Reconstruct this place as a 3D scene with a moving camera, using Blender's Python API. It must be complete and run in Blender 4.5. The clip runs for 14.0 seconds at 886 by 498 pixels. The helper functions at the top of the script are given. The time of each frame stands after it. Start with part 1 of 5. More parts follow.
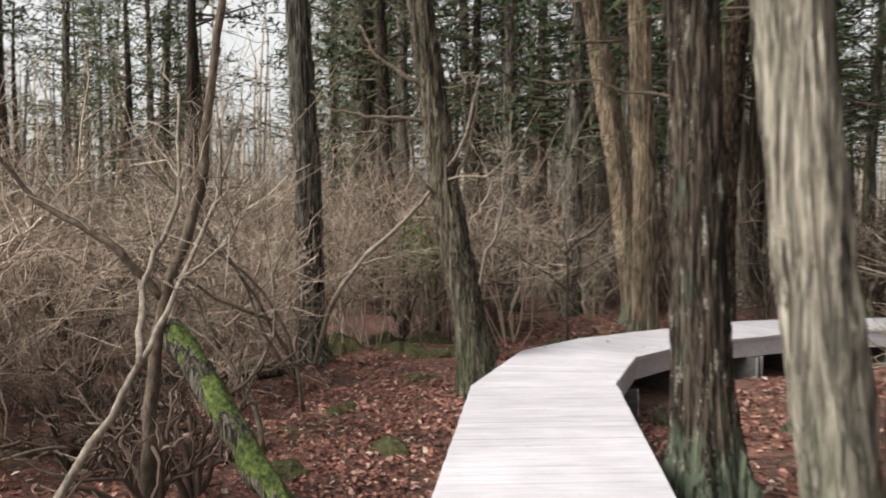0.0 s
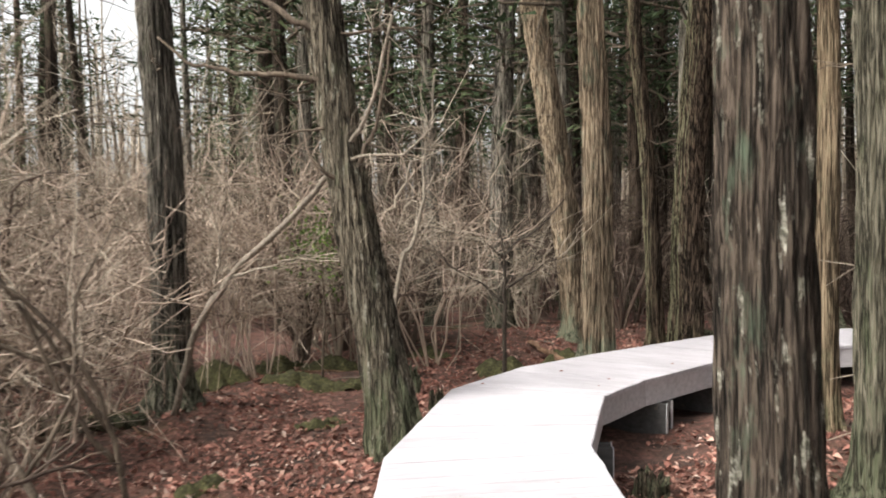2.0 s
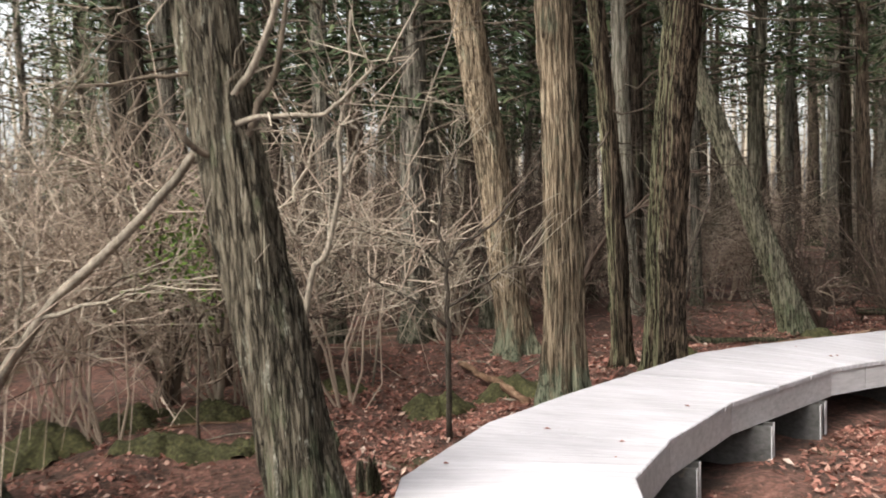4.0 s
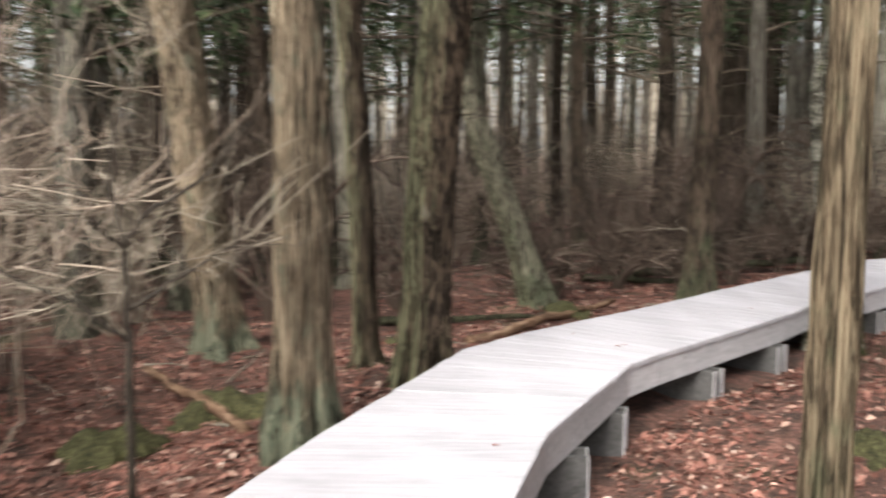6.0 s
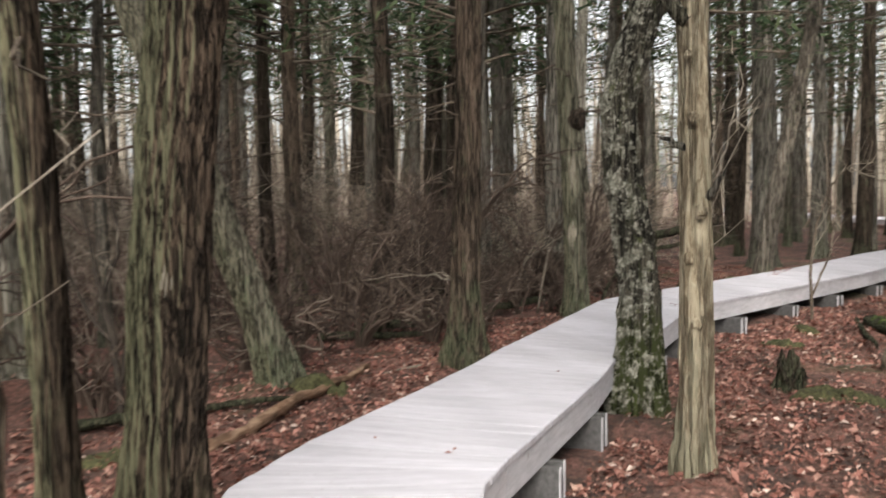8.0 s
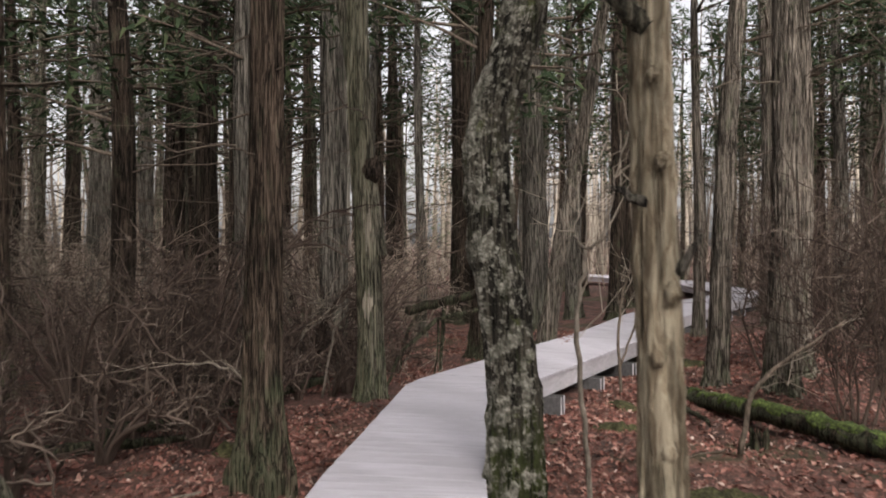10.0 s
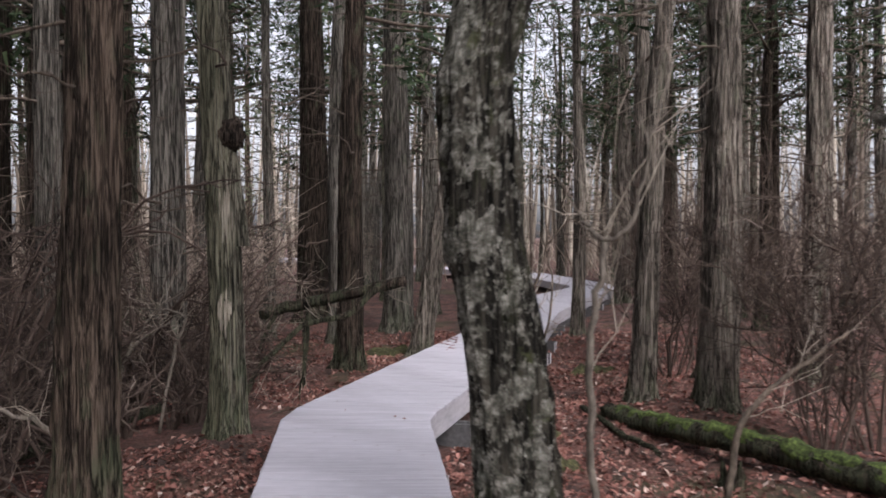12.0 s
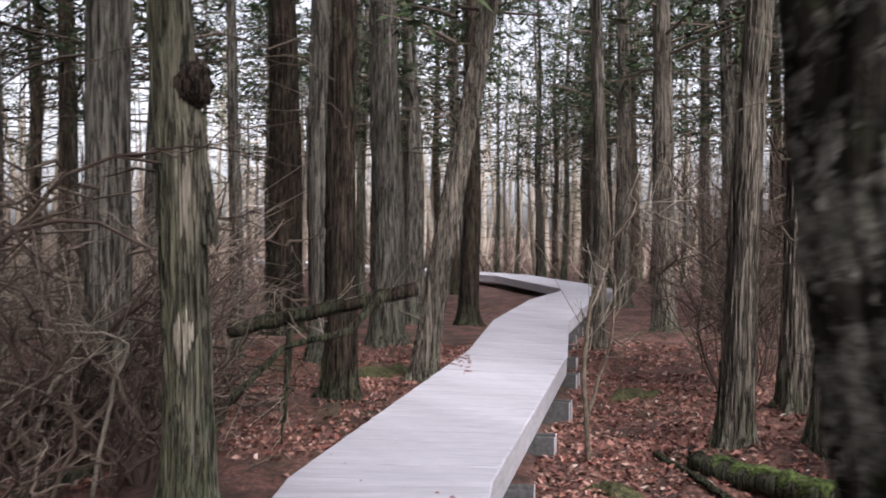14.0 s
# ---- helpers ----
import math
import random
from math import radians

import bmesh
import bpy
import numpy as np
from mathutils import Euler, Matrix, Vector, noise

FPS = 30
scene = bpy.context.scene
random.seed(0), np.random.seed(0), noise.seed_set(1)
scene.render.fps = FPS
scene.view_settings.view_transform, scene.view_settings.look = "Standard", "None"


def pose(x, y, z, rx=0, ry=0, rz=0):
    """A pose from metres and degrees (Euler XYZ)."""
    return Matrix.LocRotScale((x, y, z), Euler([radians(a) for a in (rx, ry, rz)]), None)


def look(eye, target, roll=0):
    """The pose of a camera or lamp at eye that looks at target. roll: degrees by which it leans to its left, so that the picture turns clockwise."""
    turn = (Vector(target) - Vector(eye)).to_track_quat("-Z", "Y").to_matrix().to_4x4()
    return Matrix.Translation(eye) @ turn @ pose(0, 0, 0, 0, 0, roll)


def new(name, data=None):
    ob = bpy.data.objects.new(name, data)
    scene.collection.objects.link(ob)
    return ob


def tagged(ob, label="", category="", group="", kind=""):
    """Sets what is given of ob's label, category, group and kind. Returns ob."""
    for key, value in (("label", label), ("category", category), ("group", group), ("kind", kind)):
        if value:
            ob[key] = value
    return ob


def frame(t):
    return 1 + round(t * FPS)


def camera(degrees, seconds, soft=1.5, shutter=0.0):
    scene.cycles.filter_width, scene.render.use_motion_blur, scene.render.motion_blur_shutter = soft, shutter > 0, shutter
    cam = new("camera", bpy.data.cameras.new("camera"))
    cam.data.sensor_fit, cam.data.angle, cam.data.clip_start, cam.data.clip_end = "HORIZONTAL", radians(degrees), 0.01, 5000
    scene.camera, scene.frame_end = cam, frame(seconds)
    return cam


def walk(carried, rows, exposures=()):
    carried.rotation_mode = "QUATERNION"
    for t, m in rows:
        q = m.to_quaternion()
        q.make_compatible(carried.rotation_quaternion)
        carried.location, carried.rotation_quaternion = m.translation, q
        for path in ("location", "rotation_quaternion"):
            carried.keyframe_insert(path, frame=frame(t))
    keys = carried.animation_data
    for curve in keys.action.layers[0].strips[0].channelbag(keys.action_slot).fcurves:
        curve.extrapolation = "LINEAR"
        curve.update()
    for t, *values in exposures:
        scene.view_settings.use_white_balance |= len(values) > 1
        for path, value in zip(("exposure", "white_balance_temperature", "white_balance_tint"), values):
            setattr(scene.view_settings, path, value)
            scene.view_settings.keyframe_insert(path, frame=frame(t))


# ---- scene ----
cam = camera(55.3, 14.0, soft=1.8, shutter=0.6)
PATH = [
    (0, (0.000, 0.000, 1.372), (-0.000, 1.999, 1.298), -0.1),
    (0.5, (0.039, 0.601, 1.371), (-0.036, 2.597, 1.269), 0.3),
    (1, (0.056, 1.157, 1.369), (0.087, 3.152, 1.233), -2.8),
    (1.5, (0.105, 1.695, 1.353), (0.266, 3.684, 1.216), -1.0),
    (2, (0.105, 2.220, 1.339), (0.303, 4.208, 1.261), -0.5),
    (2.2, (0.098, 2.441, 1.335), (0.334, 4.426, 1.253), -0.1),
    (4.3, (0.019, 4.817, 1.381), (0.555, 6.740, 1.263), -2.1),
    (4.5, (0.047, 4.999, 1.373), (0.619, 6.911, 1.247), -2.3),
    (5, (0.148, 5.515, 1.353), (0.763, 7.413, 1.217), -3.2),
    (5.5, (0.278, 6.036, 1.341), (1.124, 7.840, 1.162), -3.1),
    (6, (0.512, 6.518, 1.330), (1.654, 8.145, 1.111), -0.1),
    (6.5, (0.676, 7.008, 1.313), (2.072, 8.425, 1.111), -2.3),
    (7, (0.866, 7.396, 1.314), (2.368, 8.705, 1.139), 0.2),
    (7.5, (1.053, 7.844, 1.305), (2.657, 9.029, 1.148), -0.4),
    (8, (1.352, 8.292, 1.303), (3.023, 9.384, 1.172), -0.8),
    (8.5, (1.660, 8.660, 1.289), (3.457, 9.532, 1.184), -0.9),
    (8.7, (1.789, 8.781, 1.319), (3.639, 9.530, 1.202), -1.4),
    (10.8, (3.342, 10.249, 1.372), (5.315, 10.569, 1.436), 0.3),
    (11, (3.543, 10.347, 1.363), (5.528, 10.583, 1.432), 0.8),
    (11.5, (3.977, 10.526, 1.372), (5.971, 10.671, 1.419), 2.3),
    (12, (4.441, 10.734, 1.371), (6.439, 10.819, 1.342), -0.0),
    (12.5, (4.922, 10.899, 1.384), (6.916, 11.041, 1.340), 1.8),
    (13, (5.432, 11.051, 1.383), (7.430, 11.138, 1.370), 0.6),
    (13.5, (5.990, 11.192, 1.382), (7.989, 11.250, 1.340), 1.5),
    (14, (6.462, 11.367, 1.333), (8.462, 11.355, 1.304), 0.0),
]
EXPOSURES = [(0.0, 1.0, 6750, 9), (0.5, 1.08, 6750, 9), (1.0, 1.38, 6750, 9), (1.5, 1.2, 6750, 9), (2.0, 1.4, 6750, 9), (5.0, 1.5, 6700, 8), (5.6, 1.58, 6650, 8), (6.5, 1.4, 6650, 8), (7.0, 1.12, 6650, 8), (7.5, 1.26, 6650, 8), (8.7, 1.36, 6650, 9), (10.8, 0.68, 6550, 17), (11.5, 0.83, 6350, 18), (12.5, 0.94, 6000, 18), (13.5, 0.93, 6000, 18), (14.0, 1.22, 6150, 17)]
walk(cam, [(t, look(eye, target, roll)) for t, eye, target, roll in PATH], EXPOSURES)

# ---- world, sun ----
world = bpy.data.worlds.new("overcast_sky")
scene.world = world
world.use_nodes = True
wn, wl = world.node_tree.nodes, world.node_tree.links
wn.clear()
sky = wn.new("ShaderNodeTexSky")
sky.sky_type = "NISHITA"
sky.sun_disc = False
sky.sun_elevation, sky.sun_rotation = radians(42), radians(245)
sky.air_density, sky.dust_density = 1.0, 4.0
soften = wn.new("ShaderNodeHueSaturation")
soften.inputs["Saturation"].default_value = 0.16
back = wn.new("ShaderNodeBackground")
back.inputs["Strength"].default_value = 0.135
wout = wn.new("ShaderNodeOutputWorld")
wl.new(sky.outputs[0], soften.inputs["Color"])
wl.new(soften.outputs[0], back.inputs["Color"])
wl.new(back.outputs[0], wout.inputs["Surface"])

sun_data = bpy.data.lights.new("sun", "SUN")
sun_data.energy, sun_data.angle, sun_data.color = 2.0, radians(30), (1.0, 0.97, 0.93)
sun = new("sun", sun_data)
sun.matrix_world = look((-0.906 * 10, -0.423 * 10, 10 * math.tan(radians(42))), (0, 0, 0))


# ---- materials ----
def material(name):
    m = bpy.data.materials.new(name)
    m.use_nodes = True
    n, l = m.node_tree.nodes, m.node_tree.links
    return m, n, l, n["Principled BSDF"]


def noise_node(n, l, coord, scale, detail=4.0, rough=0.6, stretch=(1, 1, 1), distort=0.0):
    mp = n.new("ShaderNodeMapping")
    mp.inputs["Scale"].default_value = stretch
    l.new(coord, mp.inputs["Vector"])
    t = n.new("ShaderNodeTexNoise")
    t.inputs["Scale"].default_value, t.inputs["Detail"].default_value = scale, detail
    t.inputs["Roughness"].default_value, t.inputs["Distortion"].default_value = rough, distort
    l.new(mp.outputs[0], t.inputs["Vector"])
    return t.outputs["Fac"]


def ramp(n, l, fac, stops):
    r = n.new("ShaderNodeValToRGB")
    e = r.color_ramp.elements
    while len(e) < len(stops):
        e.new(0.5)
    for el, (p, c) in zip(e, stops):
        el.position, el.color = p, (*c, 1) if len(c) == 3 else c
    l.new(fac, r.inputs["Fac"])
    return r.outputs["Color"]


def mix(n, l, fac, a, b):
    x = n.new("ShaderNodeMix")
    x.data_type = "RGBA"
    for socket, value in ((x.inputs[0], fac), (x.inputs[6], a), (x.inputs[7], b)):
        if isinstance(value, bpy.types.NodeSocket):
            l.new(value, socket)
        else:
            socket.default_value = value if isinstance(value, float) else (*value, 1)
    return x.outputs[2]


def scaled(n, l, value, by):
    x = n.new("ShaderNodeMath")
    x.operation = "MULTIPLY"
    l.new(value, x.inputs[0])
    x.inputs[1].default_value = by
    return x.outputs[0]


def grey(v):
    return (v, v, v)


def bump(n, l, bsdf, height, strength, distance):
    b = n.new("ShaderNodeBump")
    b.inputs["Strength"].default_value, b.inputs["Distance"].default_value = strength, distance
    l.new(height, b.inputs["Height"])
    l.new(b.outputs[0], bsdf.inputs["Normal"])


def bark(name, dark, mid, light, moss=0.5, lichen=0.0, moss_color=(0.115, 0.14, 0.08), top=1.0, fibre=1.0, cut=0.26, boost=0.24, west=0.0, draw=0.05):
    """Stringy vertical bark: fibre streaks, broad tone patches, green algae above the roots, pale lichen flakes."""
    m, n, l, bs = material(name)
    tc = n.new("ShaderNodeTexCoord").outputs["Object"]
    fib = noise_node(n, l, tc, 52.0 * fibre, 7, 0.66, (1, 1, draw), 0.6)
    fine = noise_node(n, l, tc, 130.0, 3, 0.6, (1, 1, draw))
    broad = noise_node(n, l, tc, 2.6, 3, 0.55, (1, 1, 0.35))
    c = ramp(n, l, fib, [(0.42, dark), (0.485, mid), (0.56, light)])
    c2 = ramp(n, l, fine, [(0.3, dark), (0.7, light)])
    c = mix(n, l, 0.25, c, c2)
    tone = n.new("ShaderNodeHueSaturation")
    l.new(c, tone.inputs["Color"])
    l.new(ramp(n, l, broad, [(0.3, grey(0.65)), (0.7, grey(1.35))]), tone.inputs["Value"])
    c = tone.outputs[0]
    # narrow dark furrows between the bark strips; their shade is darkened into the colour
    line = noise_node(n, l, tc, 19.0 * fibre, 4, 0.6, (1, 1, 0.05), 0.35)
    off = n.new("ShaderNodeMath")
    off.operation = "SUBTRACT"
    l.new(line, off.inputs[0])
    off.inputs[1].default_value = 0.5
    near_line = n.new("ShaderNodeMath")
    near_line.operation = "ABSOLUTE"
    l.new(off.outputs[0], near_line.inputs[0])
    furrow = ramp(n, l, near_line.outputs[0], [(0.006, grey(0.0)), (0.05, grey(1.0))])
    relief = n.new("ShaderNodeMath")
    relief.operation = "MULTIPLY_ADD"
    l.new(furrow, relief.inputs[0])
    relief.inputs[1].default_value = 0.35
    l.new(fib, relief.inputs[2])
    sep = n.new("ShaderNodeSeparateXYZ")
    l.new(tc, sep.inputs[0])
    mn = noise_node(n, l, tc, 9.0, 4, 0.65, (1, 1, 0.35))
    hgt = n.new("ShaderNodeMapRange")
    hgt.inputs["From Min"].default_value, hgt.inputs["From Max"].default_value = 0.0, top
    hgt.inputs["To Min"].default_value, hgt.inputs["To Max"].default_value = boost, 0.0
    l.new(sep.outputs[2], hgt.inputs["Value"])
    add = n.new("ShaderNodeMath")
    l.new(mn, add.inputs[0])
    l.new(hgt.outputs[0], add.inputs[1])
    mk = ramp(n, l, add.outputs[0], [(0.56, grey(0)), (0.72, grey(moss))])
    c = mix(n, l, mk, c, moss_color)
    if west:
        # west-facing strips painted paler: algae green and the lit side in one colour
        geo = n.new("ShaderNodeNewGeometry")
        turned = n.new("ShaderNodeVectorMath")
        turned.operation = "DOT_PRODUCT"
        l.new(geo.outputs["Normal"], turned.inputs[0])
        turned.inputs[1].default_value = (-0.98, 0.2, 0.0)
        rough_edge = n.new("ShaderNodeMath")
        rough_edge.operation = "MULTIPLY_ADD"
        l.new(fib, rough_edge.inputs[0])
        rough_edge.inputs[1].default_value = 1.6
        l.new(turned.outputs["Value"], rough_edge.inputs[2])
        c = mix(n, l, ramp(n, l, scaled(n, l, rough_edge.outputs[0], 0.5), [(0.72, grey(0)), (0.86, grey(west))]), c, mix(n, l, fine, (0.15, 0.15, 0.085), (0.36, 0.35, 0.22)))
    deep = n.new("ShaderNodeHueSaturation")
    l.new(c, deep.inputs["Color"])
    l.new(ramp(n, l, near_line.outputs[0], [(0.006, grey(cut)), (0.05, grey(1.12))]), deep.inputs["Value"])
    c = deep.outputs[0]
    if lichen:
        flat = lichen < 0.5
        ln = noise_node(n, l, tc, 22.0 if flat else 6.5, 12, 0.62 if flat else 0.66, (1, 1, 0.22 if flat else 1.1), 0.15 if flat else 0.2)
        if not flat:
            # the crust is thicker on the north-west side
            geo = n.new("ShaderNodeNewGeometry")
            side = n.new("ShaderNodeVectorMath")
            side.operation = "DOT_PRODUCT"
            l.new(geo.outputs["Normal"], side.inputs[0])
            side.inputs[1].default_value = (-0.75, 0.66, 0.0)
            crusted = n.new("ShaderNodeMath")
            crusted.operation = "MULTIPLY_ADD"
            l.new(side.outputs["Value"], crusted.inputs[0])
            crusted.inputs[1].default_value = 0.12
            l.new(ln, crusted.inputs[2])
            ln = crusted.outputs[0]
        lk = ramp(n, l, ln, [(0.62 - 0.16 * lichen, grey(0)), (0.66 - 0.16 * lichen, grey(0.85))] if flat else [(0.58, grey(0)), (0.61, grey(0.95))])
        flakes = noise_node(n, l, tc, 26.0, 8, 0.75)
        pale = ramp(n, l, flakes, [(0.38, (0.08, 0.08, 0.06)), (0.5, (0.26, 0.25, 0.2)), (0.62, (0.64, 0.61, 0.52))])
        c = mix(n, l, lk, c, pale)
        if not flat:
            small = noise_node(n, l, tc, 21.0, 8, 0.65, (1, 1, 0.9))
            c = mix(n, l, ramp(n, l, small, [(0.54, grey(0)), (0.58, grey(0.7))]), c, pale)
        if not flat:
            c = mix(n, l, ramp(n, l, noise_node(n, l, tc, 5.0, 5, 0.7), [(0.6, grey(0)), (0.68, grey(0.6))]), c, (0.17, 0.19, 0.075))
    l.new(c, bs.inputs["Base Color"])
    bs.inputs["Roughness"].default_value = 0.92
    bs.inputs["Specular IOR Level"].default_value = 0.12
    if lichen > 0.5:
        crust = n.new("ShaderNodeMath")
        crust.operation = "MULTIPLY_ADD"
        l.new(noise_node(n, l, tc, 11.0, 8, 0.7, (1, 1, 1.3), 0.6), crust.inputs[0])
        crust.inputs[1].default_value = 1.6
        l.new(scaled(n, l, relief.outputs[0], 0.4), crust.inputs[2])
        bump(n, l, bs, crust.outputs[0], 1.0, 0.06)
    else:
        bump(n, l, bs, relief.outputs[0], 1.0, 0.055)
    return m


def speckled(name, stops, scale, rough=0.9, dist=0.01, stretch=(1, 1, 1), island=0.0):
    m, n, l, bs = material(name)
    tc = n.new("ShaderNodeTexCoord").outputs["Object"]
    f = noise_node(n, l, tc, scale, 5, 0.65, stretch)
    g = noise_node(n, l, tc, scale * 0.12, 3, 0.6)
    c = ramp(n, l, f, stops)
    tone = n.new("ShaderNodeHueSaturation")
    l.new(c, tone.inputs["Color"])
    l.new(ramp(n, l, g, [(0.3, grey(0.7)), (0.7, grey(1.3))]), tone.inputs["Value"])
    c = tone.outputs[0]
    if island:
        geo = n.new("ShaderNodeNewGeometry")
        v = n.new("ShaderNodeHueSaturation")
        l.new(c, v.inputs["Color"])
        l.new(ramp(n, l, geo.outputs["Random Per Island"], [(0.0, grey(1 - island)), (1.0, grey(1 + island))]), v.inputs["Value"])
        c = v.outputs[0]
    l.new(c, bs.inputs["Base Color"])
    bs.inputs["Roughness"].default_value = rough
    bs.inputs["Specular IOR Level"].default_value = 0.25
    bump(n, l, bs, f, 0.6, dist)
    return m


def island_colors(name, stops, rough=0.85, damp=0.0):
    """One colour per loose piece, from a ramp over the pieces."""
    m, n, l, bs = material(name)
    geo = n.new("ShaderNodeNewGeometry")
    c = ramp(n, l, geo.outputs["Random Per Island"], stops)
    if damp:
        tc = n.new("ShaderNodeTexCoord").outputs["Object"]
        wet = n.new("ShaderNodeHueSaturation")
        l.new(c, wet.inputs["Color"])
        l.new(ramp(n, l, noise_node(n, l, tc, 2.0, 6, 0.68), [(0.36, grey(1.2)), (0.62, grey(1.2 - damp))]), wet.inputs["Value"])
        c = wet.outputs[0]
    l.new(c, bs.inputs["Base Color"])
    bs.inputs["Roughness"].default_value = rough
    bs.inputs["Specular IOR Level"].default_value = 0.2
    return m


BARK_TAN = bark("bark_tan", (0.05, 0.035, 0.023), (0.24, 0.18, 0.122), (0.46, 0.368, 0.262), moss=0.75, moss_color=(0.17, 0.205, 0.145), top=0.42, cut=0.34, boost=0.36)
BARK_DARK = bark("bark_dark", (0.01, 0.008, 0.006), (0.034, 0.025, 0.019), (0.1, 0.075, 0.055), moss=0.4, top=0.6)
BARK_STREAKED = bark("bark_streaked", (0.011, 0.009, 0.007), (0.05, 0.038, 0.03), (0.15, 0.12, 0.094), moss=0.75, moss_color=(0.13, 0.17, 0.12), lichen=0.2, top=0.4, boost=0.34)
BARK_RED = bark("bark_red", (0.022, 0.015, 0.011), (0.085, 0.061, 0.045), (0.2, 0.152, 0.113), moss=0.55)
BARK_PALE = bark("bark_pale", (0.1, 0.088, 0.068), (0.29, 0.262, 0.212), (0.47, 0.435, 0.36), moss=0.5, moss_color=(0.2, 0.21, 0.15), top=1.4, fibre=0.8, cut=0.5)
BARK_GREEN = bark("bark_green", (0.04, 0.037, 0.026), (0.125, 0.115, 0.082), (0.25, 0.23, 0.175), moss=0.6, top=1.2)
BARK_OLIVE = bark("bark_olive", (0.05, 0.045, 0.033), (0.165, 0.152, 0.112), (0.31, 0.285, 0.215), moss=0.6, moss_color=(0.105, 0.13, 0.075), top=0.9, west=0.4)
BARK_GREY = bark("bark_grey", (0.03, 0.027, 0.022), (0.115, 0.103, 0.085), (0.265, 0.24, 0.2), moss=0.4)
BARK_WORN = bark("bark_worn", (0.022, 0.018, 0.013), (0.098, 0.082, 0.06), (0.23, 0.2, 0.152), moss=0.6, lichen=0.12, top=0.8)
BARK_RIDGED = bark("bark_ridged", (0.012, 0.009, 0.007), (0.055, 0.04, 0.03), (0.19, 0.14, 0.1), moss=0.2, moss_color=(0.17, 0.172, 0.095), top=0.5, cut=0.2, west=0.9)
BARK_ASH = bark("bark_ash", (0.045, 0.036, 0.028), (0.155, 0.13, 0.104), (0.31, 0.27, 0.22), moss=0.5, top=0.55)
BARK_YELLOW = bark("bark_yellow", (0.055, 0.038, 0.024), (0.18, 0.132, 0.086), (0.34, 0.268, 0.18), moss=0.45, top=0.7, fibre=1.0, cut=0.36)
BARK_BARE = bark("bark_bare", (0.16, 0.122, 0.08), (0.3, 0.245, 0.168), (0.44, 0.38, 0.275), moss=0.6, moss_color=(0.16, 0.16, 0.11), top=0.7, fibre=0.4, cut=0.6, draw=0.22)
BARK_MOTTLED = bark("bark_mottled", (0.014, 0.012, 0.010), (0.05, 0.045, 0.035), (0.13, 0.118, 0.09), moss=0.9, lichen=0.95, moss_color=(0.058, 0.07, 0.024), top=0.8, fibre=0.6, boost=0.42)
TWIG = island_colors("twig_bark", [(0.0, (0.03, 0.022, 0.017)), (0.4, (0.19, 0.155, 0.12)), (1.0, (0.52, 0.455, 0.365))])
TWIG_RED = island_colors("twig_reddish", [(0.0, (0.05, 0.034, 0.026)), (0.35, (0.27, 0.205, 0.162)), (1.0, (0.6, 0.495, 0.4))])
# dark brown twigs; the tone also stands in for shade inside the thicket
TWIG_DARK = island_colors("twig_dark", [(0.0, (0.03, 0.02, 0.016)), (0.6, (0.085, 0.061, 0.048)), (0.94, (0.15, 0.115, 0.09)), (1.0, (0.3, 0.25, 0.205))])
LIMB = speckled("limb_bark", [(0.3, (0.04, 0.03, 0.024)), (0.7, (0.17, 0.135, 0.10))], 40, stretch=(1, 1, 0.4))
DARK_LIMB = speckled("dark_limb_bark", [(0.3, (0.014, 0.011, 0.009)), (0.7, (0.075, 0.06, 0.047))], 40, stretch=(1, 1, 0.4))
PALE_LIMB = speckled("pale_limb_bark", [(0.3, (0.1, 0.083, 0.066)), (0.7, (0.29, 0.25, 0.2))], 40, stretch=(1, 1, 0.4))
NEEDLES = island_colors("cedar_needles", [(0.0, (0.018, 0.03, 0.014)), (0.6, (0.04, 0.06, 0.028)), (1.0, (0.085, 0.105, 0.05))])
LEAVES = island_colors("fallen_leaves", [(0.0, (0.09, 0.038, 0.028)), (0.5, (0.25, 0.108, 0.083)), (0.8, (0.37, 0.19, 0.15)), (0.95, (0.45, 0.29, 0.23)), (1.0, (0.6, 0.48, 0.41))], 0.7, 0.58)
MOSS = speckled("moss", [(0.34, (0.02, 0.02, 0.01)), (0.55, (0.062, 0.06, 0.026)), (0.78, (0.15, 0.135, 0.06))], 34, 0.95, 0.02)
MOSS_BRIGHT = speckled("bright_moss", [(0.36, (0.025, 0.03, 0.012)), (0.5, (0.062, 0.085, 0.024)), (0.68, (0.15, 0.2, 0.05))], 30, 0.95, 0.025)
# light green of the far foliage, with the distance haze mixed into the tone
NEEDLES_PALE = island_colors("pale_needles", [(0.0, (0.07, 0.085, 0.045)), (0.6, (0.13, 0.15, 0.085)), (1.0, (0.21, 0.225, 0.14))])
ROTTEN = speckled("rotten_wood", [(0.3, (0.06, 0.032, 0.02)), (0.5, (0.16, 0.095, 0.06)), (0.75, (0.34, 0.23, 0.16))], 30, 0.9, 0.015, (0.2, 0.2, 1))


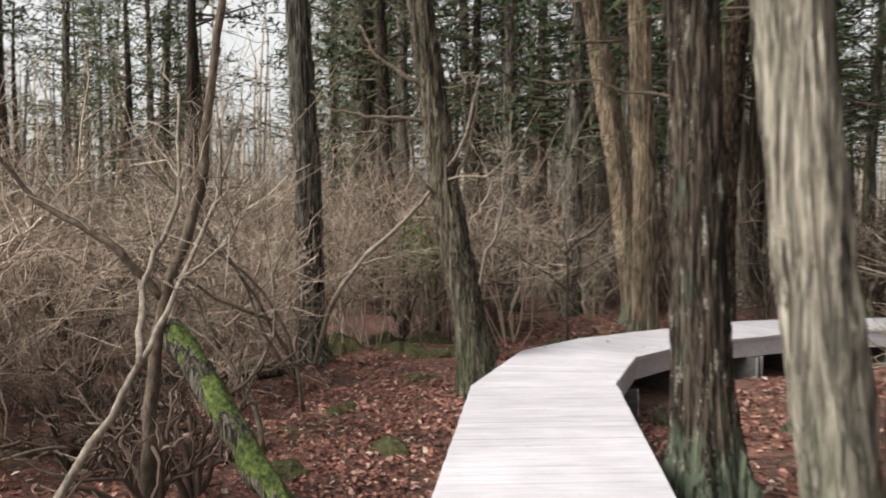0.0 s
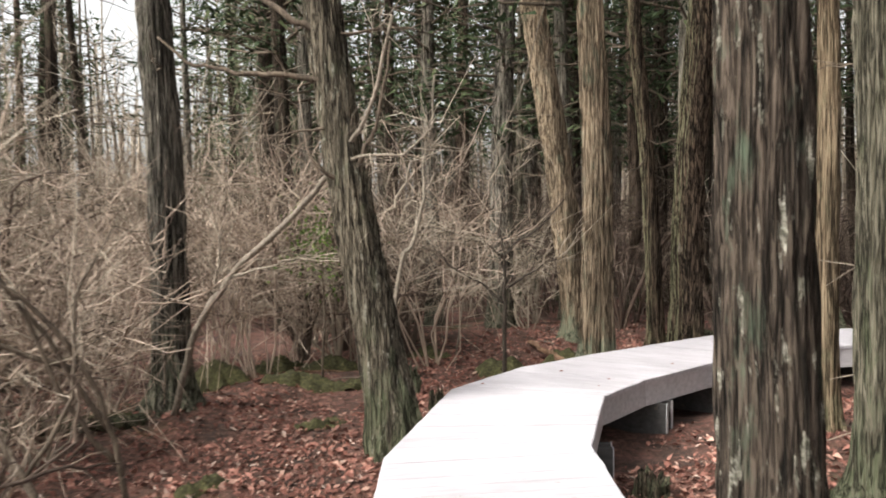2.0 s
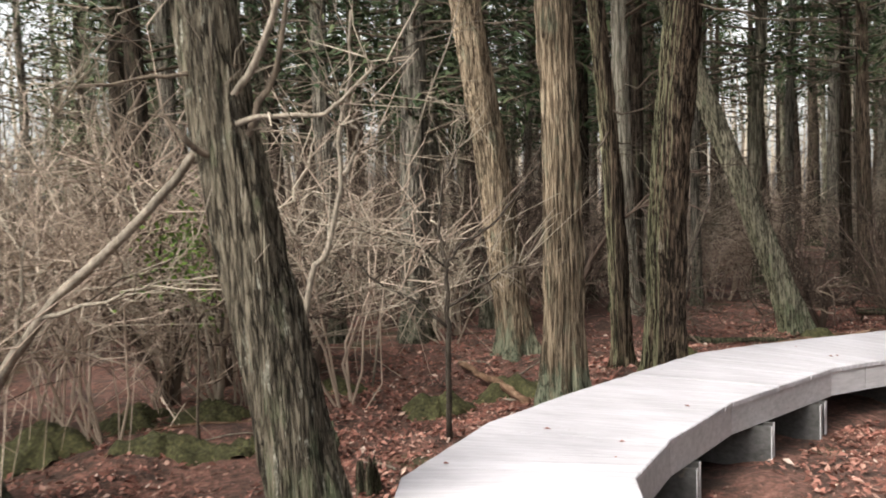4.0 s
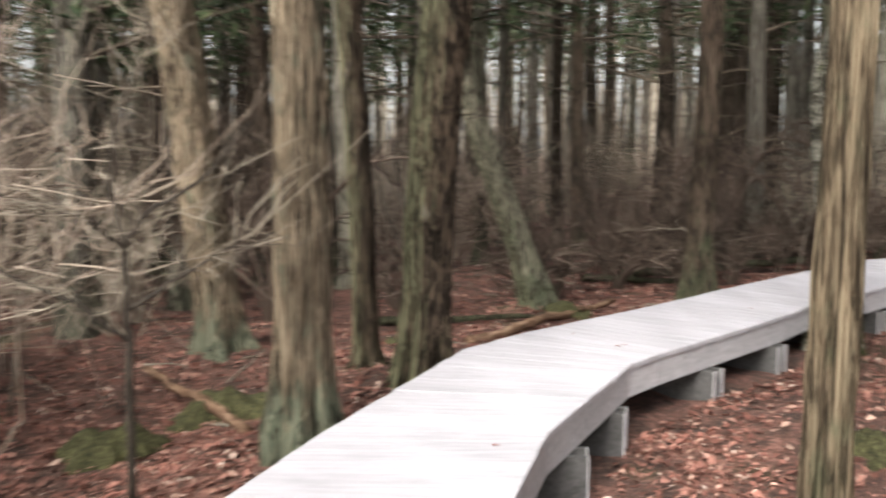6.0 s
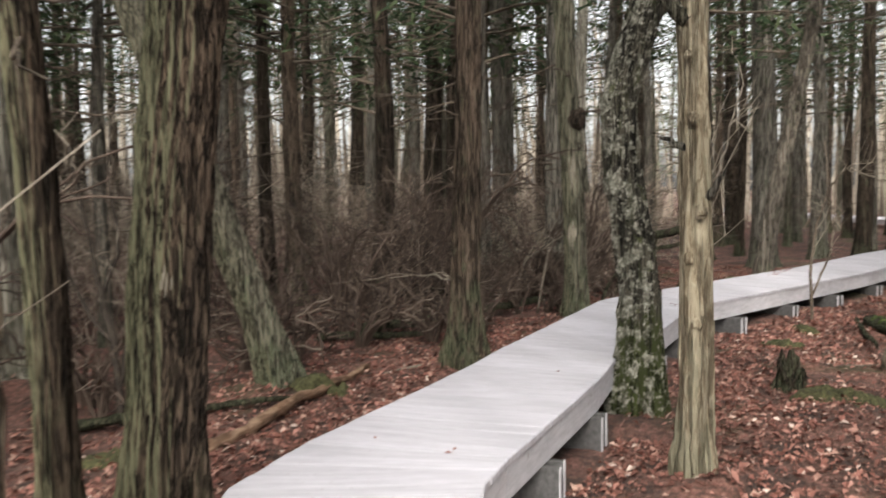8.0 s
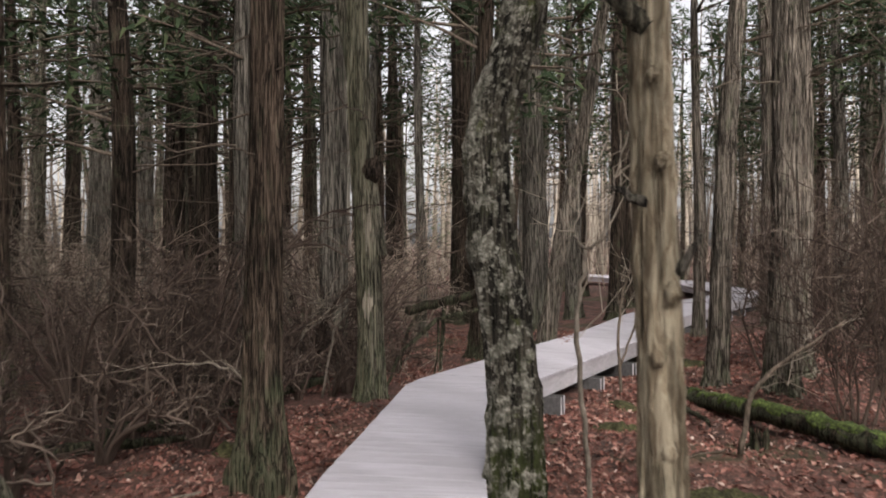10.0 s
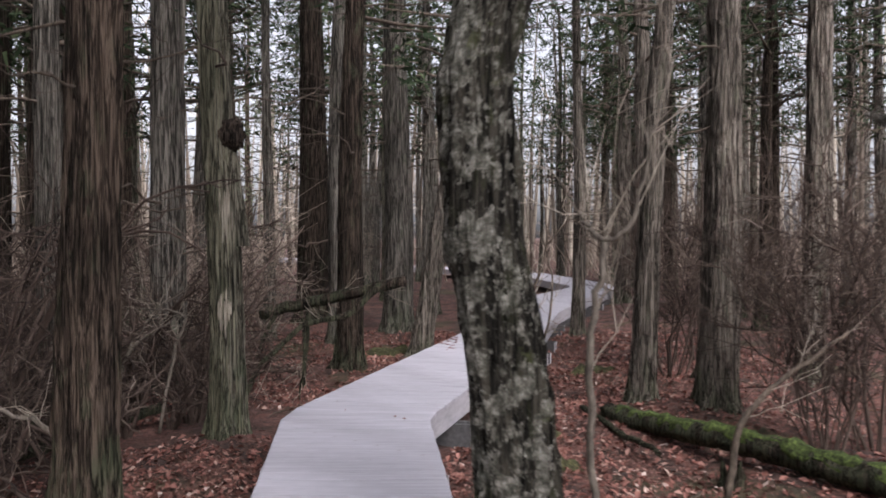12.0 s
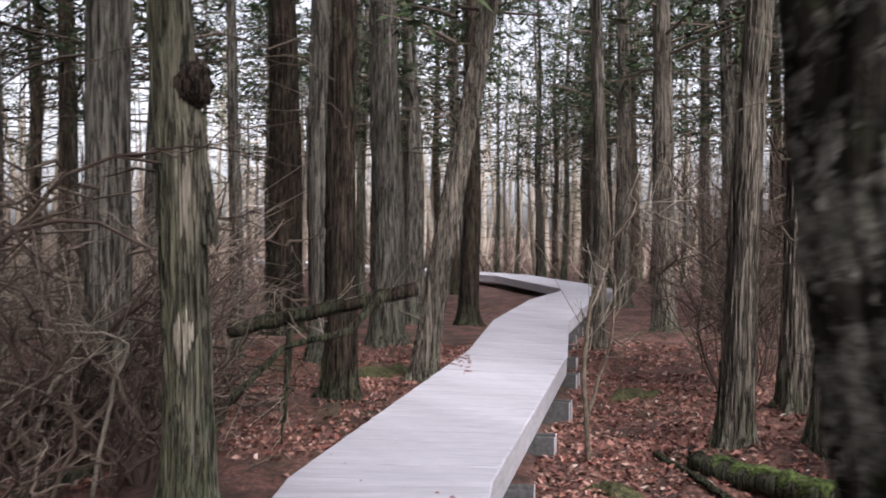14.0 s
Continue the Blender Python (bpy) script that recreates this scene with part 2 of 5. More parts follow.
def deck_wood(name, low, high, varied):
    """Weathered grey-white boards: long grain, dull stains, each board a little different."""
    m, n, l, bs = material(name)
    tc = n.new("ShaderNodeTexCoord").outputs["Object"]
    info = n.new("ShaderNodeObjectInfo")
    moved = n.new("ShaderNodeVectorMath")
    l.new(tc, moved.inputs[0])
    l.new(info.outputs["Location"], moved.inputs[1])
    tc = moved.outputs[0]
    grain = noise_node(n, l, tc, 30.0, 5, 0.65, (0.08, 1, 1))
    stain = noise_node(n, l, tc, 1.7, 4, 0.6)
    spots = noise_node(n, l, tc, 17.0, 2, 0.5)
    c = ramp(n, l, grain, [(0.3, low), (0.7, high)])
    t = n.new("ShaderNodeHueSaturation")
    l.new(c, t.inputs["Color"])
    l.new(ramp(n, l, stain, [(0.3, grey(0.86)), (0.7, grey(1.08))]), t.inputs["Value"])
    v = n.new("ShaderNodeHueSaturation")
    l.new(t.outputs[0], v.inputs["Color"])
    l.new(ramp(n, l, info.outputs["Random"], [(0.0, grey(1 - varied)), (1.0, grey(1 + varied))]), v.inputs["Value"])
    c = mix(n, l, ramp(n, l, spots, [(0.70, grey(0)), (0.78, grey(0.45))]), v.outputs[0], (0.2, 0.16, 0.13))
    l.new(c, bs.inputs["Base Color"])
    bs.inputs["Roughness"].default_value = 0.75
    bump(n, l, bs, grain, 0.25, 0.004)
    return m


BOARD = deck_wood("weathered_board", (0.40, 0.387, 0.415), (0.565, 0.545, 0.58), 0.06)
FASCIA = deck_wood("weathered_fascia", (0.39, 0.376, 0.39), (0.55, 0.53, 0.548), 0.06)
# beam wood with the shade under the deck put into its colour
BEAM = deck_wood("shaded_beam", (0.045, 0.043, 0.042), (0.11, 0.106, 0.104), 0.12)

m, n, l, bs = material("leaf_litter_ground")
tc = n.new("ShaderNodeTexCoord").outputs["Object"]
g1 = noise_node(n, l, tc, 26.0, 6, 0.7)
g2 = noise_node(n, l, tc, 1.3, 4, 0.6)
g3 = noise_node(n, l, tc, 0.55, 4, 0.65)
c = ramp(n, l, g1, [(0.25, (0.06, 0.028, 0.021)), (0.5, (0.18, 0.082, 0.061)), (0.7, (0.34, 0.185, 0.142))])
t = n.new("ShaderNodeHueSaturation")
l.new(c, t.inputs["Color"])
l.new(ramp(n, l, g2, [(0.3, grey(0.55)), (0.7, grey(1.3))]), t.inputs["Value"])
humus = noise_node(n, l, tc, 2.3, 7, 0.7)
c = mix(n, l, ramp(n, l, humus, [(0.46, grey(0)), (0.58, grey(0.88))]), t.outputs[0], ramp(n, l, g1, [(0.3, (0.014, 0.009, 0.007)), (0.7, (0.085, 0.048, 0.034))]))
flecks = noise_node(n, l, tc, 15.0, 7, 0.72)
c = mix(n, l, ramp(n, l, flecks, [(0.48, grey(0)), (0.58, grey(0.68))]), c, (0.032, 0.019, 0.014))
c = mix(n, l, ramp(n, l, g3, [(0.56, grey(0)), (0.68, grey(0.7))]), c, (0.055, 0.065, 0.022))
l.new(c, bs.inputs["Base Color"])
bs.inputs["Roughness"].default_value = 0.95
bump(n, l, bs, g1, 1.0, 0.03)
LITTER = m


# ---- mesh helpers ----
def mesh_data(name, verts, faces, mat, smooth=True):
    me = bpy.data.meshes.new(name)
    me.from_pydata([tuple(v) for v in np.asarray(verts, float).tolist()], [], [tuple(f) for f in (faces.tolist() if isinstance(faces, np.ndarray) else faces)])
    me.polygons.foreach_set("use_smooth", [smooth] * len(me.polygons))
    me.materials.append(mat)
    me.update()
    return me


def piece(name, me, parent=None, label="", at=None):
    ob = new(name, me)
    if at is not None:
        ob.matrix_basis = at if isinstance(at, Matrix) else Matrix.Translation(at)
    if parent is not None:
        ob.parent = parent
    return tagged(ob, label)


def tube(points, radii, sides=6, cap=True):
    """Rings along a line of points; vertices and faces as arrays."""
    p = np.asarray(points, float)
    r = np.asarray(radii, float)
    d = np.gradient(p, axis=0)
    d /= np.linalg.norm(d, axis=1)[:, None] + 1e-9
    ref = np.array([0.31, 0.17, 0.93]) if abs(d[0, 2]) < 0.8 else np.array([0.9, 0.4, 0.1])
    u = np.cross(d, ref)
    u /= np.linalg.norm(u, axis=1)[:, None] + 1e-9
    w = np.cross(d, u)
    a = np.arange(sides) * 2 * np.pi / sides
    v = p[:, None] + r[:, None, None] * (np.cos(a)[None, :, None] * u[:, None] + np.sin(a)[None, :, None] * w[:, None])
    i, j = np.meshgrid(np.arange(len(p) - 1), np.arange(sides), indexing="ij")
    k = (j + 1) % sides
    f = np.stack([i * sides + j, i * sides + k, (i + 1) * sides + k, (i + 1) * sides + j], -1).reshape(-1, 4).tolist()
    if cap:
        f += [list(range(sides))[::-1], [(len(p) - 1) * sides + q for q in range(sides)]]
    return v.reshape(-1, 3), f


def joined(bits):
    verts, faces, off = [], [], 0
    for v, f in bits:
        verts.append(v)
        faces += [[q + off for q in x] for x in f]
        off += len(v)
    return np.concatenate(verts), faces


def wobble(rng, a, b, n, amount):
    """A crooked line from a to b."""
    t = np.linspace(0, 1, n)[:, None]
    p = np.asarray(a, float) + (np.asarray(b, float) - np.asarray(a, float)) * t
    s = rng.normal(0, amount, (n, 3)).cumsum(0)
    s -= s[0] + (s[-1] - s[0]) * t
    return p + s


def lattice(x, y, seed=0):
    """Smooth value noise in -1..1 for arrays."""
    xi, yi = np.floor(x), np.floor(y)
    fx, fy = x - xi, y - yi
    fx, fy = fx * fx * (3 - 2 * fx), fy * fy * (3 - 2 * fy)

    def h(a, b):
        s = np.sin(a * 127.1 + b * 311.7 + seed * 74.7) * 43758.5453
        return (s - np.floor(s)) * 2 - 1

    return (h(xi, yi) * (1 - fx) + h(xi + 1, yi) * fx) * (1 - fy) + (h(xi, yi + 1) * (1 - fx) + h(xi + 1, yi + 1) * fx) * fy


# ---- plan of the boardwalk: pairs of joint ends, left and right ----
JOINTS = [((-1.25, -7.5), (-0.05, -7.6)), ((0.23, 6.90), (1.44, 6.98)), ((0.80, 8.68), (1.90, 8.28)), ((1.53, 9.55), (2.42, 8.85)), ((2.32, 10.12), (3.22, 9.48)),
          ((3.92, 11.14), (4.56, 10.18)), ((4.62, 11.32), (4.95, 10.27)), ((6.62, 11.58), (6.80, 10.57)), ((7.60, 11.76), (7.62, 10.765)), ((8.60, 11.90), (8.62, 10.84)), ((10.70, 12.22), (10.75, 11.10)), ((11.15, 12.20), (11.05, 11.07)),
          ((16.45, 11.00), (16.00, 9.90)), ((20.00, 10.48), (19.90, 9.28)), ((24.4, 9.42), (23.9, 8.20)), ((27.4, 8.30), (27.6, 6.90)), ((28.3, 8.20), (29.6, 7.00)),
          ((35.4, 9.4), (36.0, 8.2)), ((41.0, 12.6), (41.7, 11.4)), ((50.0, 18.5), (50.6, 17.4)), ((60.0, 25.5), (60.7, 24.4))]
JL, JR = np.array([a for a, b in JOINTS], float), np.array([b for a, b in JOINTS], float)
JC = (JL + JR) / 2


def deck_distance(x, y):
    """Distance in plan from the boardwalk's middle line."""
    p = np.stack([np.ravel(x), np.ravel(y)], -1).astype(float)
    best = np.full(len(p), 1e9)
    for a, b in zip(JC[:-1], JC[1:]):
        d = b - a
        t = np.clip(((p - a) @ d) / (d @ d), 0, 1)
        best = np.minimum(best, np.linalg.norm(p - a - t[:, None] * d, axis=1))
    return best.reshape(np.shape(x))


# near trees: name, x, y, base height, radius, height, lean x, lean y, bark, label
TREES = [
    ("dark", 1.62, 5.10, -0.24, 0.165, 13, -0.065, 0.0, BARK_STREAKED, "dark shaggy cedar trunk with white streaks and mossy foot"),
    ("split", 1.50, 2.95, -0.28, 0.125, 12, -0.12, 0.0, BARK_PALE, "pale grey cedar trunk with a deep split"),
    ("grey", 2.93, 6.50, -0.28, 0.15, 12, -0.03, 0.0, BARK_GREEN, "grey-green cedar trunk beside the boardwalk"),
    ("leaning", 0.37, 8.35, -0.30, 0.162, 11, -0.157, 0.05, BARK_WORN, "leaning grey cedar with dead side branches"),
    ("thicket", -1.53, 9.79, -0.30, 0.15, 12, -0.03, 0.0, BARK_GREY, "dark cedar trunk in the bare thicket"),
    ("fibrous", 3.1, 13.5, -0.35, 0.19, 13, -0.15, -0.05, BARK_TAN, "stringy tan cedar trunk leaning over shrubs"),
    ("tan", 2.58, 10.88, -0.26, 0.145, 13, -0.01, 0.0, BARK_TAN, "straight tan cedar trunk with a green mossy foot"),
    ("slim", 3.62, 11.95, -0.28, 0.085, 11, -0.08, -0.06, BARK_RIDGED, "slim green-edged cedar trunk"),
    ("ashen", 5.51, 15.60, -0.34, 0.13, 12, -0.02, 0.0, BARK_PALE, "pale cedar trunk behind darker ones"),
    ("scarred", 3.76, 11.42, -0.28, 0.165, 13, -0.035, -0.2, BARK_RIDGED, "dark cedar trunk with a pale scar and mossy side"),
    ("tilted", 6.8, 13.55, -0.40, 0.158, 9, -0.31, 0.18, BARK_OLIVE, "strongly leaning mossy cedar trunk"),
    ("red", 8.2, 12.52, -0.26, 0.132, 13, 0.02, 0.0, BARK_RED, "reddish-brown cedar trunk with a flared foot"),
    ("burl", 11.5, 12.86, -0.36, 0.132, 12, -0.02, 0.01, BARK_OLIVE, "pale green trunk with a burl and a pale scar"),
    ("yellow", 6.22, 9.73, -0.24, 0.086, 11, 0.0, 0.0, BARK_BARE, "yellowish half-bare cedar trunk with a stub"),
    ("honey", 3.66, 8.32, -0.33, 0.088, 11, -0.02, 0.0, BARK_YELLOW, "honey-coloured slim cedar trunk beside the boardwalk"),
    ("moss", 12.77, 9.15, -0.30, 0.11, 11, 0.0, -0.06, BARK_ASH, "mossy grey trunk with a green foot"),
    ("wide", 12.55, 8.48, -0.32, 0.16, 13, 0.0, -0.02, BARK_ASH, "broad grey-brown cedar trunk in bare twigs"),
    ("pair", 14.2, 8.05, -0.32, 0.15, 13, 0.0, 0.0, BARK_ASH, "brown cedar trunk behind bare twigs"),
    ("outer", 14.4, 6.9, -0.32, 0.15, 13, 0.0, -0.03, BARK_ASH, "grey cedar trunk with a flared foot"),
    ("pillar", 17.98, 15.72, -0.34, 0.15, 13, 0.0, -0.02, BARK_PALE, "straight pale green trunk in the dark wood"),
    ("twin", 14.95, 12.35, -0.32, 0.15, 13, 0.0, -0.02, BARK_DARK, "dark trunk beside a fallen log"),
    ("second", 17.08, 12.85, -0.34, 0.15, 13, 0.0, -0.01, BARK_GREY, "grey-brown cedar trunk among others"),
    ("black", 20.63, 13.95, -0.34, 0.28, 15, 0.0, 0.0, BARK_DARK, "thick black pine trunk"),
    ("crossing", 16.0, 11.55, -0.32, 0.13, 11, 0.0, -0.17, BARK_ASH, "grey trunk leaning across the boardwalk edge"),
    ("far_dark", 22.53, 10.80, -0.34, 0.17, 13, 0.0, -0.02, BARK_DARK, "dark trunk close to the boardwalk bend"),
    ("edge", 18.26, 9.13, -0.32, 0.10, 11, 0.0, 0.0, BARK_ASH, "slim brown trunk at the boardwalk edge"),
    ("stout", 20.30, 7.64, -0.32, 0.19, 13, 0.0, 0.02, BARK_ASH, "stout grey cedar trunk with a flared foot"),
    ("behind", 18.74, 12.12, -0.34, 0.24, 14, 0.0, 0.0, BARK_GREY, "broad grey trunk behind the leaning one"),
    ("slender", 17.48, 14.01, -0.34, 0.09, 11, 0.0, 0.0, BARK_GREY, "slender grey trunk in the wood"),
    ("right_far", 25.93, 7.11, -0.34, 0.2, 13, 0.0, 0.0, BARK_ASH, "brown trunk beyond the boardwalk bend"),
]
TX = np.array([(a[1], a[2]) for a in TREES])


def ground_z(x, y):
    x, y = np.asarray(x, float), np.asarray(y, float)
    z = -0.43 + 0.055 * lattice(x * 0.45, y * 0.45, 1) + 0.045 * lattice(x * 1.3, y * 1.3, 2) + 0.028 * lattice(x * 3.7, y * 3.7, 3)
    z = z - 0.09 * np.exp(-((deck_distance(x, y) / 1.15) ** 4)) * (1 - 0.9 * np.clip((x - 7) / 5, 0, 1)) + 0.06 * np.clip((x - 7) / 6, 0, 1)
    for tx, ty in TX:
        z = z + 0.13 * np.exp(-(((x - tx) ** 2 + (y - ty) ** 2) / 0.30))
    return z


# ground: one sheet, fine near the boardwalk and coarse out to the horizon
def spread(lo, hi, step, far):
    mid = np.arange(lo, hi + step, step)
    out, s = [], step
    q = hi + step
    while q < far:
        s *= 1.25
        q += s
        out.append(q)
    out = np.array(out)
    return np.concatenate([(lo + hi) - out[::-1] , mid, out])


gx, gy = spread(-5.0, 20.0, 0.11, 900), spread(-2.0, 17.0, 0.11, 900)
X, Y = np.meshgrid(gx, gy, indexing="ij")
Z = ground_z(X, Y)
nx, ny = X.shape
i, j = np.meshgrid(np.arange(nx - 1), np.arange(ny - 1), indexing="ij")
q = (i * ny + j).ravel()
ground = new("ground", mesh_data("ground", np.stack([X, Y, Z], -1).reshape(-1, 3), np.stack([q, q + ny, q + ny + 1, q + 1], -1), LITTER))
tagged(ground, "swamp floor of red-brown leaf litter with moss patches", "ground", kind="structure")


# ---- boardwalk ----
def plank(a, b, c, d, top, bottom, ease=0.006):
    """A board with eased top edges between the plan corners a, b, c, d."""
    p = np.array([a, b, c, d], float)
    mid = p.mean(0)
    inner = p + (mid - p) / (np.linalg.norm(mid - p, axis=1)[:, None]) * ease * 1.4
    v = [(*r, bottom) for r in p] + [(*r, top - ease) for r in p] + [(*r, top) for r in inner]
    f = [(3, 2, 1, 0), (8, 9, 10, 11)]
    for k in range(4):
        n2 = (k + 1) % 4
        f += [(k, n2, 4 + n2, 4 + k), (4 + k, 4 + n2, 8 + n2, 8 + k)]
    return np.array(v), f


def box_along(a, b, thick, top, bottom):
    """An upright board between plan points a and b, thick across."""
    a, b = np.asarray(a, float), np.asarray(b, float)
    d = (b - a) / np.linalg.norm(b - a)
    s = np.array([-d[1], d[0]]) * thick / 2
    return plank(a - s, b - s, b + s, a + s, top, bottom, 0.004)


boardwalk = tagged(new("boardwalk"), "low winding boardwalk of weathered whitish planks on grey beams", "boardwalk")
rng = np.random.default_rng(4)
boards, rest = [], []
for k in range(len(JOINTS) - 1):
    L0, L1, R0, R1 = JL[k], JL[k + 1], JR[k], JR[k + 1]
    count = max(2, int(round(np.linalg.norm(JC[k + 1] - JC[k]) / 0.145)))
    for b in range(count):
        g = 0.011
        t0, t1 = (b + g) / count, (b + 1 - g) / count
        out = rng.normal(0, 0.0015, 2)
        a, d = L0 + (L1 - L0) * t0, L0 + (L1 - L0) * t1
        p, c = R0 + (R1 - R0) * t0, R0 + (R1 - R0) * t1
        e = (p - a) / np.linalg.norm(p - a)
        drop = rng.normal(0, 0.0012)
        data = plank(a - e * out[0], p + e * out[1], c + e * out[1], d - e * out[0], drop, drop - 0.036)
        mid = (a + p) / 2
        (boards if -1.0 < mid[0] < 22.5 and mid[1] > 1.5 else rest).append(data)
for v, f in boards:
    o, e = v[:4].mean(0), (v[1] - v[0]) / np.linalg.norm(v[1] - v[0])
    m = Matrix.Translation(o) @ Matrix.Rotation(math.atan2(e[1], e[0]), 4, "Z")
    inv = np.array(m.inverted())
    piece("board", mesh_data("board", v @ inv[:3, :3].T + inv[:3, 3], f, BOARD, False), boardwalk, at=m)
ob = piece("board", mesh_data("board", *joined(rest), BOARD, False), boardwalk)
tagged(ob, kind="stuff")

for side, ends in ((1, JL), (-1, JR)):
    for k in range(len(ends) - 1):
        a, b = ends[k], ends[k + 1]
        length = np.linalg.norm(b - a)
        d = (b - a) / length
        inward = np.array([d[1], -d[0]]) * side * 0.032
        for s in range(max(1, int(round(length / 3.6)))):
            n2 = max(1, int(round(length / 3.6)))
            p, q2 = a + (b - a) * (s / n2) + inward, a + (b - a) * ((s + 1) / n2) + inward - d * 0.004
            piece("fascia_board", mesh_data("fascia_board", *box_along(p, q2, 0.038, -0.039, -0.226), FASCIA, False), boardwalk)
for k in range(len(JC) - 1):
    for off in (-0.25, 0.25):
        a, b = JC[k] + (JR[k] - JL[k]) * off, JC[k + 1] + (JR[k + 1] - JL[k + 1]) * off
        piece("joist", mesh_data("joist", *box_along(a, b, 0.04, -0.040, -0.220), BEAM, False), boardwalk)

BENTS = [(-0.02, y) for y in (-5.5, -4.3, -3.1, -1.9, -0.7, 0.5, 1.7, 2.9, 4.1, 5.3, 6.5)] + [
    (1.84, 7.75), (2.72, 8.90), (3.60, 9.60), (4.33, 10.02), (5.60, 10.38), (6.70, 10.53), (7.80, 10.70), (8.90, 10.85), (10.0, 11.0), (11.7, 10.9), (13.1, 10.6), (14.5, 10.3),
    (16.1, 9.9), (17.4, 9.7), (18.6, 9.5), (19.8, 9.3), (21.0, 9.1), (22.2, 8.8), (23.4, 8.4), (24.7, 8.0), (26.0, 7.5), (27.2, 7.1)]
for at in BENTS:
    k = min(range(len(JR) - 1), key=lambda q: np.linalg.norm(np.array(at) - JR[q] - (JR[q + 1] - JR[q]) * np.clip((np.array(at) - JR[q]) @ (JR[q + 1] - JR[q]) / ((JR[q + 1] - JR[q]) @ (JR[q + 1] - JR[q])), 0, 1)))
    d = JR[k + 1] - JR[k]
    t = float(np.clip((np.array(at) - JR[k]) @ d / (d @ d), 0.02, 0.98))
    a, b = JL[k] + (JL[k + 1] - JL[k]) * t, JR[k] + d * t
    e = (b - a) / np.linalg.norm(b - a)
    along = np.array([-e[1], e[0]])
    reach = (0.055 if b[0] < 11 else 0.12) + rng.uniform(-0.02, 0.03)
    for o in (-0.065, 0.065):
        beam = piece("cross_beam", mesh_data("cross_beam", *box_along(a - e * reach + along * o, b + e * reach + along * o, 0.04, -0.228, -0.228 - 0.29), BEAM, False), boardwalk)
        # thin plates added in the pale tone of the lit beam ends
        for tip, way in ((a, -e), (b, e)):
            piece("end_cap", mesh_data("end_cap", *box_along(tip + way * (reach + 0.001) + along * o, tip + way * (reach + 0.009) + along * o, 0.042, -0.226, -0.52), FASCIA, False), beam, "pale grey sawn end, toned as lit")
    for u in (0.12, 0.88):
        c = a + (b - a) * u
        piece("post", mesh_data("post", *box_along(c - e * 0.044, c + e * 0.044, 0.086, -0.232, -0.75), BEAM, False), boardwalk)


# ---- trees ----
def trunk_shape(rng, r, h, lean, sides, step, ridge, flare, bend=None, foot_high=0.16, lumps=0.0):
    """Fluted, stringy trunk from below the soil to the tip."""
    z = np.concatenate([np.arange(-0.25, 4.6, step), np.arange(4.6, h, max(0.5, step))])
    a = np.arange(sides) * 2 * np.pi / sides
    A, Zg = np.meshgrid(a, z)
    t = np.clip(Zg / h, 0, 1)
    rad = r * (1.06 - 0.86 * t ** 1.1)
    lobes = rng.integers(5, 8)
    ph = rng.uniform(0, 6.3, 12)
    foot = np.exp(-np.clip(Zg + 0.02, 0, None) / foot_high)
    rad = rad + flare * r * foot * (0.75 + 0.45 * np.cos(lobes * A + ph[0]) + 0.2 * np.cos((lobes * 2 + 1) * A + ph[1]))
    rad = rad * (1 + 0.05 * np.cos(2 * A + ph[2] + 0.5 * Zg) + 0.035 * np.cos(3 * A + ph[3] - 0.8 * Zg))
    if ridge:
        tw = 0.18 * lattice(Zg * 0.9, A * 0 + ph[4], 5) + 0.12 * Zg * (ph[5] - 3) / 3
        for amp, kk, sd in ((0.8, 15, 1), (1.0, 26, 2), (0.8, 43, 3)):
            w = np.abs(np.sin(kk / 2 * (A + tw) + 2.2 * lattice(Zg * 2.4 + sd * 9, np.cos(A) * 2.5 + np.sin(A) * 2 + sd, sd) + ph[5 + sd]))
            rad = rad + ridge * amp * (w - 0.6) * (0.7 + 0.5 * lattice(Zg * 3 + 5 * sd, A * kk / 6.28, sd + 3))
        rad = rad + ridge * 0.8 * lattice(np.cos(A) * 6 + np.sin(A) * 5, Zg * 5, 9) + 0.006 * lattice(np.cos(A) * 3 + 7, np.sin(A) * 3 + Zg * 7, 4)
    if lumps:
        rad = rad + lumps * (lattice(np.cos(A) * 3.5 + 3, np.sin(A) * 3.5 + Zg * 6, 12) + 0.7 * lattice(np.cos(A) * 8 + Zg * 5, np.sin(A) * 8 - Zg * 14, 13) + 0.4 * lattice(np.cos(A) * 17, np.sin(A) * 17 + Zg * 31, 14))
    cx, cy = lean[0] * Zg, lean[1] * Zg
    s = rng.uniform(0, 6.3, 2)
    cx = cx + 0.02 * np.sin(Zg * 0.8 + s[0]) * np.clip(Zg, 0, 2)
    cy = cy + 0.02 * np.sin(Zg * 0.7 + s[1]) * np.clip(Zg, 0, 2)
    if bend is not None:
        cx = cx + np.interp(Zg, bend[0], bend[1])
        cy = cy + np.interp(Zg, bend[0], bend[2])
    v = np.stack([cx + rad * np.cos(A), cy + rad * np.sin(A), Zg], -1)
    n2, m2 = v.shape[:2]
    i, j = np.meshgrid(np.arange(n2 - 1), np.arange(m2), indexing="ij")
    k = (j + 1) % m2
    f = np.stack([i * m2 + j, i * m2 + k, (i + 1) * m2 + k, (i + 1) * m2 + j], -1).reshape(-1, 4).tolist()
    f.append([(n2 - 1) * m2 + q for q in range(m2)])
    axis = np.stack([v[:, :, 0].mean(1), v[:, :, 1].mean(1), z], -1)
    return v.reshape(-1, 3), f, axis


